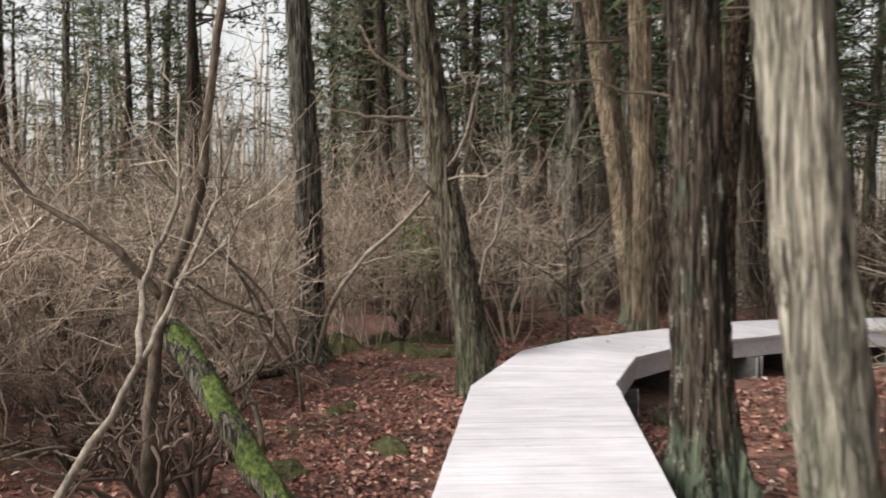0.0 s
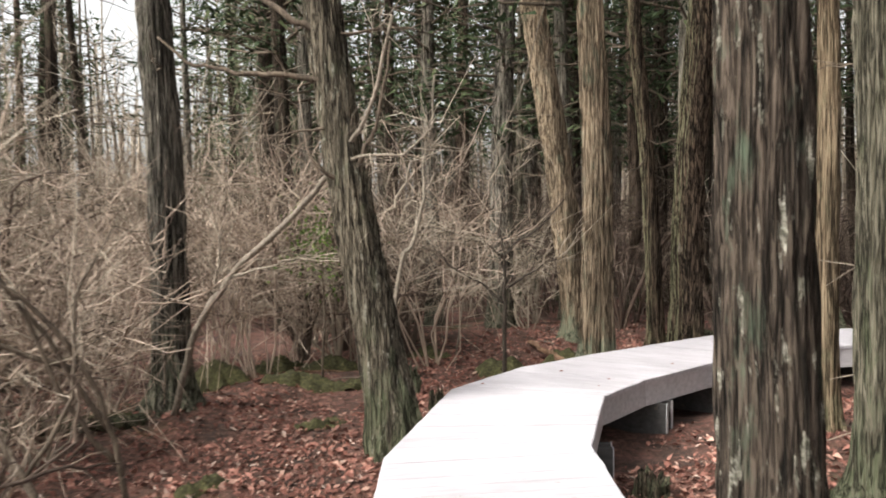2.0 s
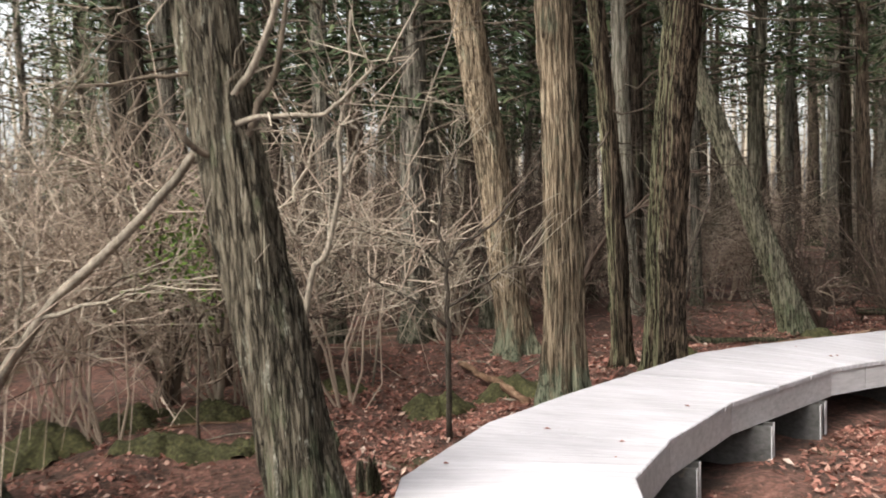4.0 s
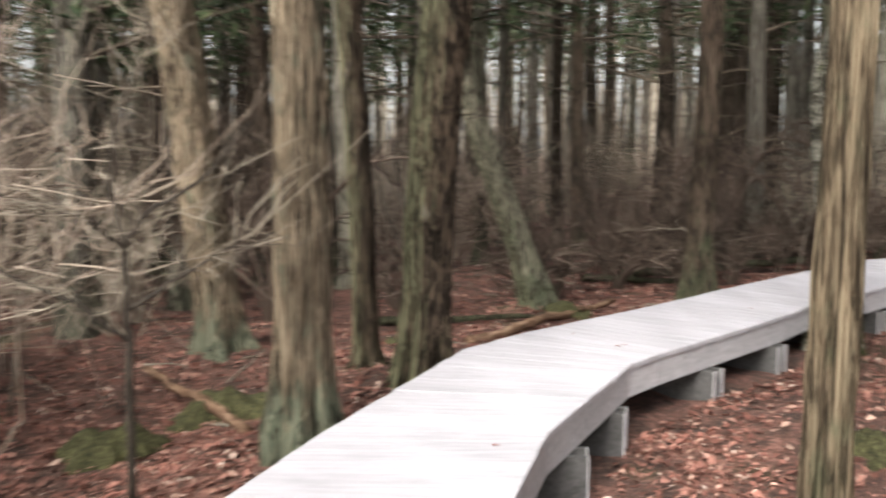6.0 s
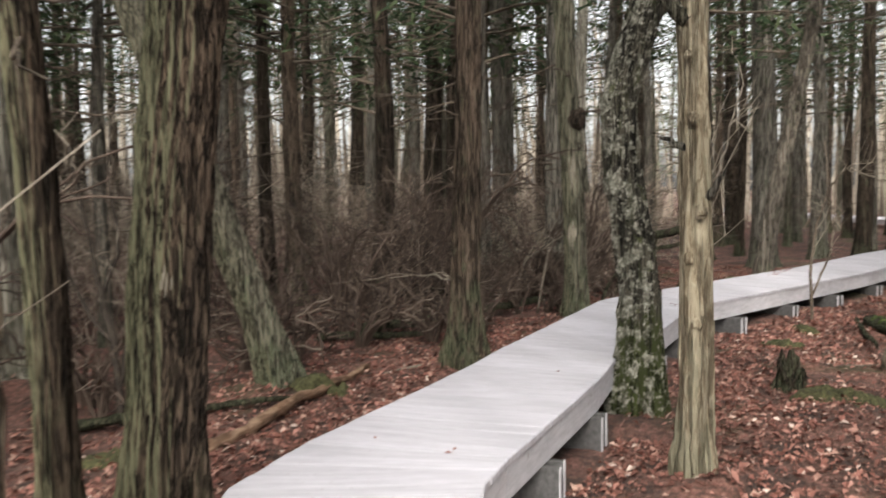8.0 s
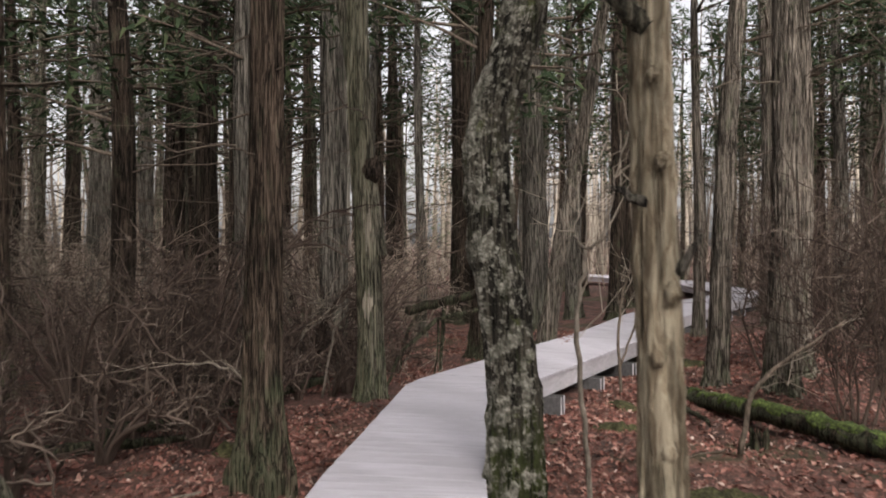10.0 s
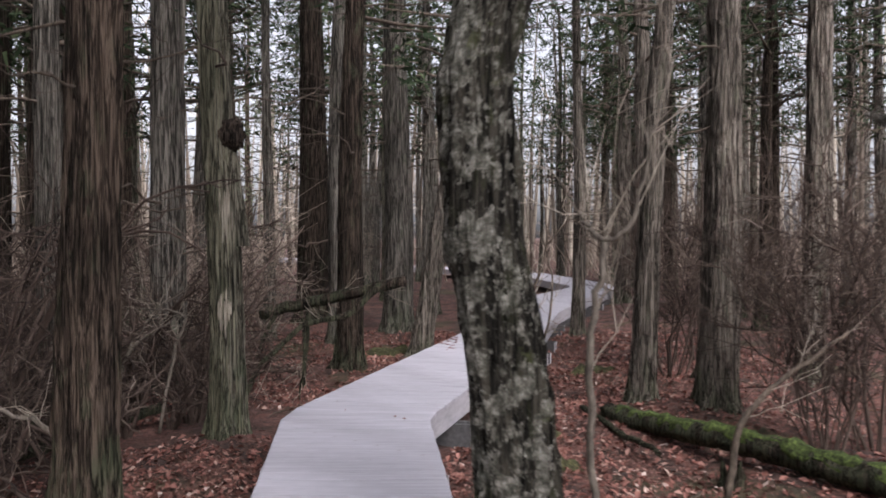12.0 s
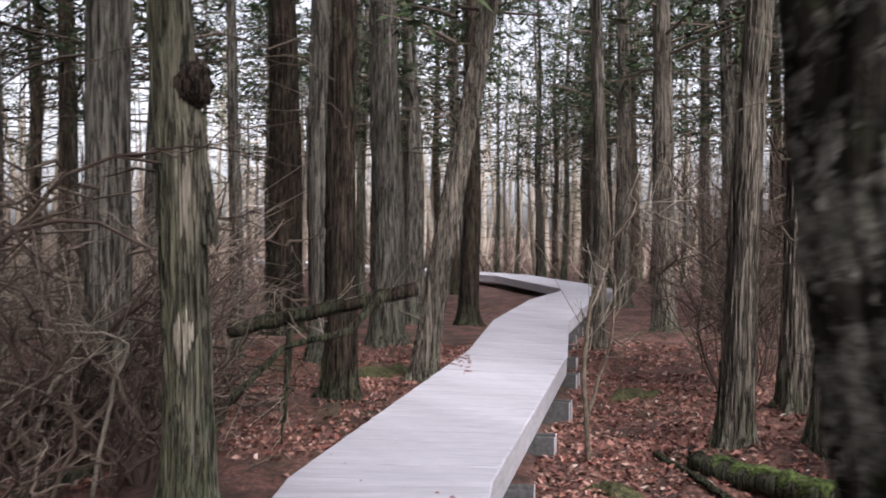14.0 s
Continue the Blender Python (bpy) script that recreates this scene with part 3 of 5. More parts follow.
def dead_limbs(rng, axis, r, low, high, count, long=1.0):
    """Bare crooked side branches out of the trunk, each with its few twigs."""
    limbs = []
    for _ in range(count):
        z = rng.uniform(low, high)
        c = np.array([np.interp(z, axis[:, 2], axis[:, q]) for q in range(3)])
        ang = rng.uniform(0, 2 * np.pi)
        d = np.array([np.cos(ang), np.sin(ang), rng.uniform(-0.3, 0.3)])
        ln = long * rng.uniform(0.25, 1.5)
        p = wobble(rng, c + d * r * 0.5, c + d * (r + ln), 6, 0.035 * ln + 0.01)
        bits = [tube(p, np.linspace(0.012, 0.003, 6) * (0.6 + 0.5 * ln), 4, False)]
        for _ in range(rng.integers(1, 5)):
            q = p[rng.integers(2, 6)]
            e = d + rng.normal(0, 0.6, 3)
            bits.append(tube(wobble(rng, q, q + e * rng.uniform(0.15, 0.5) * ln, 4, 0.015), np.linspace(0.005, 0.002, 4), 3, False))
        limbs.append(joined(bits))
    return limbs


def crown_shape(rng, h, low, count, reach):
    """Limbs and flat needle sprays of a cedar crown; two shapes."""
    wood, green_v, green_f, off = [], [], [], 0
    for k in range(count):
        t = (k + rng.uniform(0, 1)) / count
        z = low + (h - low) * t
        ln = reach * (1.0 - 0.75 * t) * rng.uniform(0.6, 1.15)
        ang = rng.uniform(0, 2 * np.pi)
        d = np.array([np.cos(ang), np.sin(ang), rng.uniform(-0.1, 0.35)])
        p = wobble(rng, (0, 0, z), np.array([0, 0, z]) + d * ln, 4, 0.05)
        wood.append(tube(p, np.linspace(0.03, 0.006, 4) * (1.2 - 0.6 * t), 3, False))
        m2 = 36
        s = rng.uniform(0.3, 1.0, m2)
        c = np.stack([np.interp(s, np.linspace(0, 1, 4), p[:, q]) for q in range(3)], -1) + rng.normal(0, 0.15, (m2, 3)) * (0.5 + ln * 0.35)
        g = rng.normal(0, 0.8, (m2, 3)) + np.array([d[0], d[1], -0.5])
        g /= np.linalg.norm(g, axis=1)[:, None]
        sd = np.cross(g, rng.normal(0, 1, (m2, 3)))
        sd /= np.linalg.norm(sd, axis=1)[:, None] + 1e-9
        size = rng.uniform(0.09, 0.27, m2)[:, None]
        tri = np.stack([c - sd * size * 0.13, c + sd * size * 0.13, c + g * size], 1)
        green_v.append(tri.reshape(-1, 3))
        green_f += (np.arange(m2 * 3).reshape(-1, 3) + off).tolist()
        off += m2 * 3
    return joined(wood), (np.concatenate(green_v), green_f)


CROWNS = []
for sd, (low, count, reach) in enumerate([(5.5, 44, 1.9), (6.5, 36, 1.7), (4.2, 50, 2.1), (3.2, 52, 2.0)]):
    r2 = np.random.default_rng(50 + sd)
    (wv, wf), (gv, gf) = crown_shape(r2, 12.6, low, count, reach)
    CROWNS.append((mesh_data("limb", wv, wf, LIMB), mesh_data("foliage", gv, gf, NEEDLES, False)))


def crown(tree, which, h, lean, turn):
    """A crown shape fitted to the tree's height and lean."""
    m = Matrix(((1, 0, lean[0], 0), (0, 1, lean[1], 0), (0, 0, h / 12.6, 0), (0, 0, 0, 1))) @ pose(0, 0, 0, 0, 0, turn)
    limbs, leaves = CROWNS[which]
    tagged(piece("limb", limbs, tree, at=m), kind="stuff")
    piece("crown", leaves, tree, "sparse dark green cedar foliage", at=m)


BENDS = {"mottled": ((-0.3, 0.7, 1.1, 1.6, 2.2, 2.6, 2.95, 4, 9), (0, 0, 0, 0, 0, 0, 0, 0.1, 0.3), (0, 0, 0.04, 0.12, 0.145, 0.03, -0.10, -0.25, -0.6))}
FLARES = {"mottled": (0.5, 0.34), "tilted": (0.55, 0.4), "yellow": (0.45, 0.2), "honey": (0.5, 0.2), "burl": (0.6, 0.3), "red": (0.9, 0.3), "scarred": (0.6, 0.3), "tan": (0.6, 0.3), "dark": (0.75, 0.25), "leaning": (0.5, 0.25)}
TREES.append(("mottled", 7.66, 10.60, -0.24, 0.142, 11, 0.0, 0.0, BARK_MOTTLED, "dark trunk mottled with pale lichen, mossy foot"))
for num, (key, x, y, z, r, h, lx, ly, mat, label) in enumerate(TREES):
    r2 = np.random.default_rng(300 + num)
    near = num < 19 or key in ("mottled", "crossing", "twin")
    tree = new("cedar_tree")
    tree.matrix_basis = Matrix.Translation((x, y, z))
    tagged(tree, label, "tree")
    v, f, axis = trunk_shape(r2, r, h, (lx, ly), 144 if near else 30, 0.085 if near else 0.18, (0.003 if key in ("mottled", "yellow") else 0.016 if r > 0.1 else 0.010) if near else 0.008, FLARES.get(key, (0.85, 0.16))[0], BENDS.get(key), FLARES.get(key, (0.85, 0.16))[1], 0.016 if key == "mottled" else 0.009 if key == "yellow" else 0.0)
    piece("trunk", mesh_data("trunk", v, f, mat), tree)
    if key not in ("split", "honey", "yellow", "tan"):
        for v, f in dead_limbs(r2, axis, r, 2.1, 6.0, 8 if near else 13, 0.9):
            piece("branch", mesh_data("branch", v, f, LIMB), tree)
    crown(tree, num % 3, h, (lx, ly), 77 * num)
# the wood around: many cedars farther off
rng = np.random.default_rng(21)
FAR_TRUNKS = []
for sd, (mat, r) in enumerate([(BARK_DARK, 0.13), (BARK_GREY, 0.11), (BARK_RED, 0.14), (BARK_GREEN, 0.10), (BARK_GREY, 0.17), (BARK_DARK, 0.2)]):
    r2 = np.random.default_rng(80 + sd)
    v, f, axis = trunk_shape(r2, r, 12.6, (0, 0), 14, 0.4, 0.006, 0.6)
    bits = joined(dead_limbs(r2, axis, r, 1.2, 7.5, 13, 1.3))
    FAR_TRUNKS.append((mesh_data("trunk", v, f, mat), mesh_data("dead_branch", *bits, LIMB)))
placed = [(a[1], a[2]) for a in TREES]


def clear(x, y, gap, deck):
    if deck_distance(np.array([x]), np.array([y]))[0] < deck:
        return False
    return all((x - a) ** 2 + (y - b) ** 2 > gap * gap for a, b in placed)


tries = 0
far_count = 0
while far_count < 300 and tries < 12000:
    tries += 1
    # denser to the north-east, where the wood closes in
    x, y = (rng.uniform(-2, 9), rng.uniform(15, 26)) if tries % 12 == 2 else (rng.uniform(20, 44), rng.uniform(3, 12)) if tries % 12 == 6 else (rng.uniform(2, 30), rng.uniform(14, 40)) if tries % 4 == 0 else (rng.uniform(20, 42), rng.uniform(2, 18)) if tries % 4 == 1 else (rng.uniform(-24, 46), rng.uniform(-16, 44))
    d = deck_distance(np.array([x]), np.array([y]))[0]
    # the ground close to the walk holds only the trees set above; a brushy clearing lies to the north-west
    if d < (4.6 if x < 12 and y > 15 else 5.5 if x < 12 else 3.2 if x < 20 else 2.0) or not clear(x, y, 1.1, 2.0):
        continue
    if -16 < x < -2.2 and 4 < y < 24 and rng.uniform() < 0.8:
        continue
    # a lighter gap ahead of the last straight
    if x > 22 and 12 < y < 20 and rng.uniform() < 0.6:
        continue
    far_count += 1
    placed.append((x, y))
    k = int(rng.integers(0, 6))
    h = rng.uniform(9.5, 14.5)
    lean = rng.normal(0, 0.03, 2)
    tree = new("cedar_tree")
    tree.matrix_basis = Matrix.Translation((x, y, float(ground_z(x, y)) + 0.04))
    tagged(tree, "tall bare-stemmed cedar in the swamp wood", "tree", "trees of the wood")
    s = rng.uniform(0.75, 1.25)
    m = Matrix(((s, 0, lean[0], 0), (0, s, lean[1], 0), (0, 0, h / 12.6, 0), (0, 0, 0, 1))) @ pose(0, 0, 0, 0, 0, rng.uniform(0, 360))
    piece("trunk", FAR_TRUNKS[k][0], tree, at=m)
    tagged(piece("dead_branch", FAR_TRUNKS[k][1], tree, at=m), kind="stuff")
    crown(tree, int(rng.integers(2, 4)) if -3 < x < 13 and y > 14 else int(rng.integers(0, 3)), h, lean, rng.uniform(0, 360))


# ---- shrubs: bare many-stemmed bushes ----
def shrub_stem(rng, height, wide, twigs):
    """One crooked stem with its twigs, for a many-stemmed bush."""
    ang = rng.uniform(0, 2 * np.pi)
    out = wide * rng.uniform(0.25, 1.0)
    base = np.array([np.cos(ang), np.sin(ang), 0]) * rng.uniform(0, 0.15)
    tip = np.array([np.cos(ang) * out, np.sin(ang) * out, height * rng.uniform(0.55, 1.0)])
    p = wobble(rng, base - (0, 0, 0.1), tip, 8, 0.075)
    p[:, 2] += np.sin(np.linspace(0, np.pi, 8)) * 0.12 * height
    r0 = rng.uniform(0.006, 0.017)
    bits = [tube(p, np.linspace(r0, 0.004, 8), 4, False)]
    for _ in range(twigs):
        q = rng.integers(2, 8)
        d = p[q] - p[q - 1]
        d = d / np.linalg.norm(d) + rng.normal(0, 0.75, 3)
        d *= min(1.0, 1.25 / np.linalg.norm(d))
        b = wobble(rng, p[q], p[q] + d * rng.uniform(0.18, 0.7), 4, 0.04)
        bits.append(tube(b, np.linspace(0.006, 0.0025, 4), 3, False))
        for _ in range(3):
            w = b[rng.integers(1, 4)]
            e = d * 0.6 + rng.normal(0, 0.8, 3)
            bits.append(tube(np.array([w, w + e * rng.uniform(0.08, 0.32)]), (0.0035, 0.002), 3, False))
    return joined(bits)


def arched_stem(rng, height, wide):
    """One stout arching stem with side branches that fork upwards."""
    ang = rng.uniform(0, 2 * np.pi)
    way = np.array([np.cos(ang), np.sin(ang), 0])
    t = np.linspace(0, 1, 10)
    top = height * rng.uniform(0.6, 1.0)
    p = way * (wide * rng.uniform(0.4, 1.0) * t ** 1.4)[:, None] + np.array([0, 0, 1.0]) * (top * np.sin(t * np.pi * rng.uniform(0.42, 0.68)) - 0.1)[:, None]
    p += rng.normal(0, 0.034, (10, 3)).cumsum(0) * (0.3 + t[:, None])
    r0 = rng.uniform(0.013, 0.028)
    bits = [tube(p, np.linspace(r0, 0.006, 10), 6, False)]
    for _ in range(6):
        q = int(rng.integers(3, 10))
        d = (p[q] - p[q - 1]) / np.linalg.norm(p[q] - p[q - 1]) + rng.normal(0, 0.55, 3) + (0, 0, 0.35)
        d /= np.linalg.norm(d)
        ln = rng.uniform(0.2, 0.5) * min(1.0, 0.4 + 0.4 * height)
        b = wobble(rng, p[q], p[q] + d * ln, 6, 0.06 * ln)
        bits.append(tube(b, np.linspace(r0 * 0.5, 0.003, 6), 4, False))
        for _ in range(4):
            w = b[rng.integers(1, 6)]
            e = d * 0.7 + rng.normal(0, 0.5, 3)
            bits.append(tube(wobble(rng, w, w + e * rng.uniform(0.2, 0.6) * ln, 3, 0.02), (0.005, 0.0035, 0.002), 3, False))
    return joined(bits)


SHRUBS = []
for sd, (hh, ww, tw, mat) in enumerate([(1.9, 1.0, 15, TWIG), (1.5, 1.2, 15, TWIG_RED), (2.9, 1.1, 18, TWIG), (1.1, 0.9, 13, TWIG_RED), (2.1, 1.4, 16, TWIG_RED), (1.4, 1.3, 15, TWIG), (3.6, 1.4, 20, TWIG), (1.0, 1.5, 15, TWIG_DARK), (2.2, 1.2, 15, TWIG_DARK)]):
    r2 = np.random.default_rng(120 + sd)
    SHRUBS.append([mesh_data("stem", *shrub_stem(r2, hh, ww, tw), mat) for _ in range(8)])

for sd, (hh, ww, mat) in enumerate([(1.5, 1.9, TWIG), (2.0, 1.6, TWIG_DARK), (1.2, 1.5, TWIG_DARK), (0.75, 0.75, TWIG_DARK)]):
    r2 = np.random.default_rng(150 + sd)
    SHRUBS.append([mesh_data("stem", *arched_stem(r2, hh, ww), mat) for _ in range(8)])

rng = np.random.default_rng(33)
# dark-twigged kinds (7, 8, 10 to 12) also supply the thicket's shaded depth by colour
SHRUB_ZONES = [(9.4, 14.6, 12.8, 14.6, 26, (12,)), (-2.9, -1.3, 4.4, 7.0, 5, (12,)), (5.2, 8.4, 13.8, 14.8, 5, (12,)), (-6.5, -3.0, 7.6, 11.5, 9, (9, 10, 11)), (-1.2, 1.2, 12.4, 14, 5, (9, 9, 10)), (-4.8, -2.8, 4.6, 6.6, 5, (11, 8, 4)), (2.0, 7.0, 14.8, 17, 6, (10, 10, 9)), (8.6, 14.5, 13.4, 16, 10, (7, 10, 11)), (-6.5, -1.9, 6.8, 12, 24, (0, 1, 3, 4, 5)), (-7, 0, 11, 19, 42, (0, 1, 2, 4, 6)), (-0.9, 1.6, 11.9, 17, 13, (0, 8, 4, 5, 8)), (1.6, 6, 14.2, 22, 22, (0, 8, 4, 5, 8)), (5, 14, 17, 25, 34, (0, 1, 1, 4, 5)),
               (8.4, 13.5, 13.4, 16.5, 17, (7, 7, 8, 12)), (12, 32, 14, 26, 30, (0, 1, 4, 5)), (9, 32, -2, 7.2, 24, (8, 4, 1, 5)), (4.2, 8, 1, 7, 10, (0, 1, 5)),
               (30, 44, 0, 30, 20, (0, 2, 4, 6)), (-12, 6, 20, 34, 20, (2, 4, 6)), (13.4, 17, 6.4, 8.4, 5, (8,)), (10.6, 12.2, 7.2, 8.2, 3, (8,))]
for x0, x1, y0, y1, count, kinds in SHRUB_ZONES:
    for _ in range(count):
        x, y = rng.uniform(x0, x1), rng.uniform(y0, y1)
        kind = kinds[int(rng.integers(0, len(kinds)))]
        turn, s, tx, ty = rng.uniform(0, 360), rng.uniform(0.8, 1.25), rng.normal(0, 6), rng.normal(0, 6)
        if deck_distance(np.array([x]), np.array([y]))[0] < (1.9 if kind == 12 else 2.8 if kind in (7, 9, 10, 11) else 2.3):
            continue
        shrub = new("bare_shrub")
        shrub.matrix_basis = pose(x, y, float(ground_z(x, y)), tx, ty, turn) @ Matrix.Scale(s, 4)
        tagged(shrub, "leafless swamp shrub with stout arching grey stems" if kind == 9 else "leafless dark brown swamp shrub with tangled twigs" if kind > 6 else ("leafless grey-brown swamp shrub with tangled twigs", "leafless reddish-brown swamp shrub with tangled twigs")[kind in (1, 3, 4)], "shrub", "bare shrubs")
        for me in SHRUBS[kind][:5 if x > 28 or y > 20 or y < 2 else 8]:
            piece("stem", me, shrub)


# ---- light green evergreens at the far edge of the wood ----
rng = np.random.default_rng(71)
(wv, wf), (gv, gf) = crown_shape(np.random.default_rng(58), 12.6, 1.6, 90, 2.8)
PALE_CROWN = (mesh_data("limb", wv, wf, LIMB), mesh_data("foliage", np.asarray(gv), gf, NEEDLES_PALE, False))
for num in range(23):
    x, y = (rng.uniform(-13, 2), rng.uniform(22, 33)) if num < 14 else (rng.uniform(42, 54), rng.uniform(-4, 26)) if num < 19 else (rng.uniform(-20, -12), rng.uniform(12, 24))
    if not clear(x, y, 1.5, 2.5):
        continue
    placed.append((x, y))
    tree = new("pine_tree")
    tree.matrix_basis = pose(x, y, float(ground_z(x, y)), 0, 0, rng.uniform(0, 360)) @ Matrix.Scale(rng.uniform(0.7, 1.05), 4)
    tagged(tree, "light green evergreen at the far edge of the wood", "tree", "far evergreens")
    piece("trunk", FAR_TRUNKS[int(rng.integers(0, 6))][0], tree)
    tagged(piece("limb", PALE_CROWN[0], tree), kind="stuff")
    piece("crown", PALE_CROWN[1], tree, "light green foliage with haze in its colour")


# ---- far woods: bare stems and brush out to the edge of sight ----
rng = np.random.default_rng(61)
bits = []
for _ in range(2400):
    ang, dist = rng.uniform(0, 2 * np.pi), rng.uniform(34, 80)
    x, y = 10 + dist * math.cos(ang), 11 + dist * math.sin(ang)
    h = rng.uniform(5, 14)
    p = wobble(rng, (x, y, -0.5), (x + rng.normal(0, 0.5), y + rng.normal(0, 0.5), h), 4, 0.12)
    bits.append(tube(p, np.linspace(rng.uniform(0.07, 0.2), 0.03, 4), 4, False))
    for _ in range(5):
        q = p[rng.integers(1, 4)]
        d = rng.normal(0, 1, 3) + (0, 0, 0.5)
        bits.append(tube(np.array([q, q + d * rng.uniform(0.8, 2.0)]), (0.04, 0.015), 3, False))
ob = new("far_woods", mesh_data("far_woods", *joined(bits), TWIG))
tagged(ob, "distant bare grey trees of the swamp wood", "woods", kind="stuff")
bits = []
for _ in range(9000):
    ang, dist = rng.uniform(0, 2 * np.pi), rng.uniform(27, 70)
    x, y = 10 + dist * math.cos(ang), 11 + dist * math.sin(ang)
    if deck_distance(np.array([x]), np.array([y]))[0] < 1.6:
        continue
    d = np.array([rng.normal(0, 0.5), rng.normal(0, 0.5), 1.0]) * rng.uniform(0.7, 2.4)
    bits.append(tube(wobble(rng, (x, y, -0.4), np.array([x, y, -0.4]) + d, 3, 0.08), (0.03, 0.022, 0.008), 3, False))
ob = new("far_brush", mesh_data("far_brush", *joined(bits), TWIG_RED))
tagged(ob, "distant pale brown brush and dead reeds", "brush", kind="stuff")


# ---- fallen leaves ----
def leaf_field(rng, count):
    x, y = rng.uniform(-4.5, 19.5, count * 4), rng.uniform(1.5, 16.5, count * 4)
    d = deck_distance(x, y)
    bare = lattice(x * 0.95, y * 0.95, 21) + 0.6 * lattice(x * 2.9, y * 2.9, 22)
    bare = bare - 1.1 * np.exp(-((x - 12.4) ** 2 / 4.5 + (y - 13.2) ** 2 / 0.8))
    bare = bare - 0.5 * np.exp(-((x - 2.5) ** 2 / 0.8 + (y - 7.7) ** 2 / 1.2))
    keep = (d < 5.2) & (d > 0.6) & (bare > rng.normal(-0.55, 0.28, len(x))) & (rng.uniform(0, 1, len(x)) < np.exp(-np.clip(d - 1.2, 0, None) / 2.2))
    x, y = x[keep][:count], y[keep][:count]
    k = len(x)
    z = ground_z(x, y) + rng.uniform(0.004, 0.025, k)
    c = np.stack([x, y, z], -1)
    a = rng.uniform(0, 2 * np.pi, k)
    u = np.stack([np.cos(a), np.sin(a), rng.normal(0, 0.35, k)], -1)
    w = np.stack([-np.sin(a), np.cos(a), rng.normal(0, 0.35, k)], -1)
    s = (0.012 + 0.029 * rng.uniform(0, 1, k) ** 2.2)[:, None]
    curl = np.stack([np.zeros(k), np.zeros(k), rng.uniform(-0.2, 0.5, k)], -1)
    v = np.stack([c - u * s, c + w * s * 0.55 + curl * s, c + u * s, c - w * s * 0.55 + curl * s], 1)
    q = np.arange(k * 4).reshape(-1, 4)
    f = np.concatenate([q[:, [0, 1, 2]], q[:, [0, 2, 3]]])
    return v.reshape(-1, 3), f


ob = new("fallen_leaves", mesh_data("fallen_leaves", *leaf_field(np.random.default_rng(8), 110000), LEAVES, False))
tagged(ob, "red-brown and tan fallen leaves strewn over the swamp floor", "leaves", kind="stuff")


# ---- single things along the walk ----
def branchy(name, label, category, paths, mat, rng, fine=0):
    """A woody plant: crooked stems as parts, each given as (points, thick radius, thin radius), with fine twigs."""
    base = new(name)
    base.matrix_basis = Matrix.Translation(paths[0][0][0])
    o = np.array(paths[0][0][0], float)
    tagged(base, label, category)
    for pts, r0, r1 in paths:
        q = np.array(pts, float) - o
        t = np.linspace(0, len(q) - 1, len(q) * 4)
        line = np.stack([np.interp(t, np.arange(len(q)), q[:, k]) for k in range(3)], -1)
        line[1:-1] = (line[:-2] + line[1:-1] * 2 + line[2:]) / 4
        line[1:-1] += rng.normal(0, 0.006, (len(line) - 2, 3))
        piece("stem", mesh_data("stem", *tube(line, np.linspace(r0, r1, len(line)), 8), mat), base)
        if fine:
            bits = []
            for _ in range(fine):
                k = int(rng.integers(len(line) // 3, len(line)))
                d = line[min(k + 1, len(line) - 1)] - line[k - 1]
                d = d / (np.linalg.norm(d) + 1e-6) + rng.normal(0, 0.7, 3)
                w = wobble(rng, line[k], line[k] + d * rng.uniform(0.1, 0.34), 5, 0.03)
                bits.append(tube(w, np.linspace(0.0045, 0.002, 5), 3, False))
                for _ in range(2):
                    e = d + rng.normal(0, 0.8, 3)
                    s = w[rng.integers(1, 4)]
                    bits.append(tube(np.array([s, s + e * rng.uniform(0.05, 0.22)]), (0.003, 0.0018), 3, False))
            ob = piece("fine_twig", mesh_data("fine_twig", *joined(bits), TWIG), base)
            tagged(ob, kind="stuff")
    return base


rng = np.random.default_rng(90)
branchy("leaning_sapling", "grey leafless sapling arching over the litter beside a cedar", "sapling", [
    ([(-1.50, 9.55, -0.40), (-1.24, 9.22, 0.41), (-0.91, 8.95, 0.88), (-0.42, 8.70, 1.32), (-0.06, 8.45, 1.70), (0.21, 8.2, 2.1), (0.35, 8.0, 2.7)], 0.032, 0.012),
    ([(-0.06, 8.45, 1.70), (0.15, 8.25, 1.78), (0.42, 8.1, 1.76), (0.62, 8.0, 1.95)], 0.016, 0.006),
    ([(-1.24, 9.22, 0.41), (-1.05, 9.15, 0.75), (-0.98, 9.1, 1.25)], 0.016, 0.006),
    ([(-0.91, 8.95, 0.88), (-0.60, 8.8, 0.95), (-0.30, 8.75, 1.05)], 0.014, 0.005)], PALE_LIMB, rng, 14)
branchy("hooked_sapling", "pale crooked sapling with a looped top", "sapling", [
    ([(0.36, 10.0, -0.40), (0.40, 9.92, 0.36), (0.50, 9.86, 0.98), (0.60, 9.84, 1.08), (0.71, 9.84, 1.58), (0.69, 9.85, 1.84), (0.78, 9.85, 2.15), (0.80, 9.85, 2.6)], 0.024, 0.010),
    ([(0.71, 9.84, 1.58), (0.80, 9.84, 1.72), (0.82, 9.84, 1.86), (0.74, 9.85, 1.92), (0.67, 9.86, 2.15)], 0.014, 0.007)], PALE_LIMB, rng, 8)
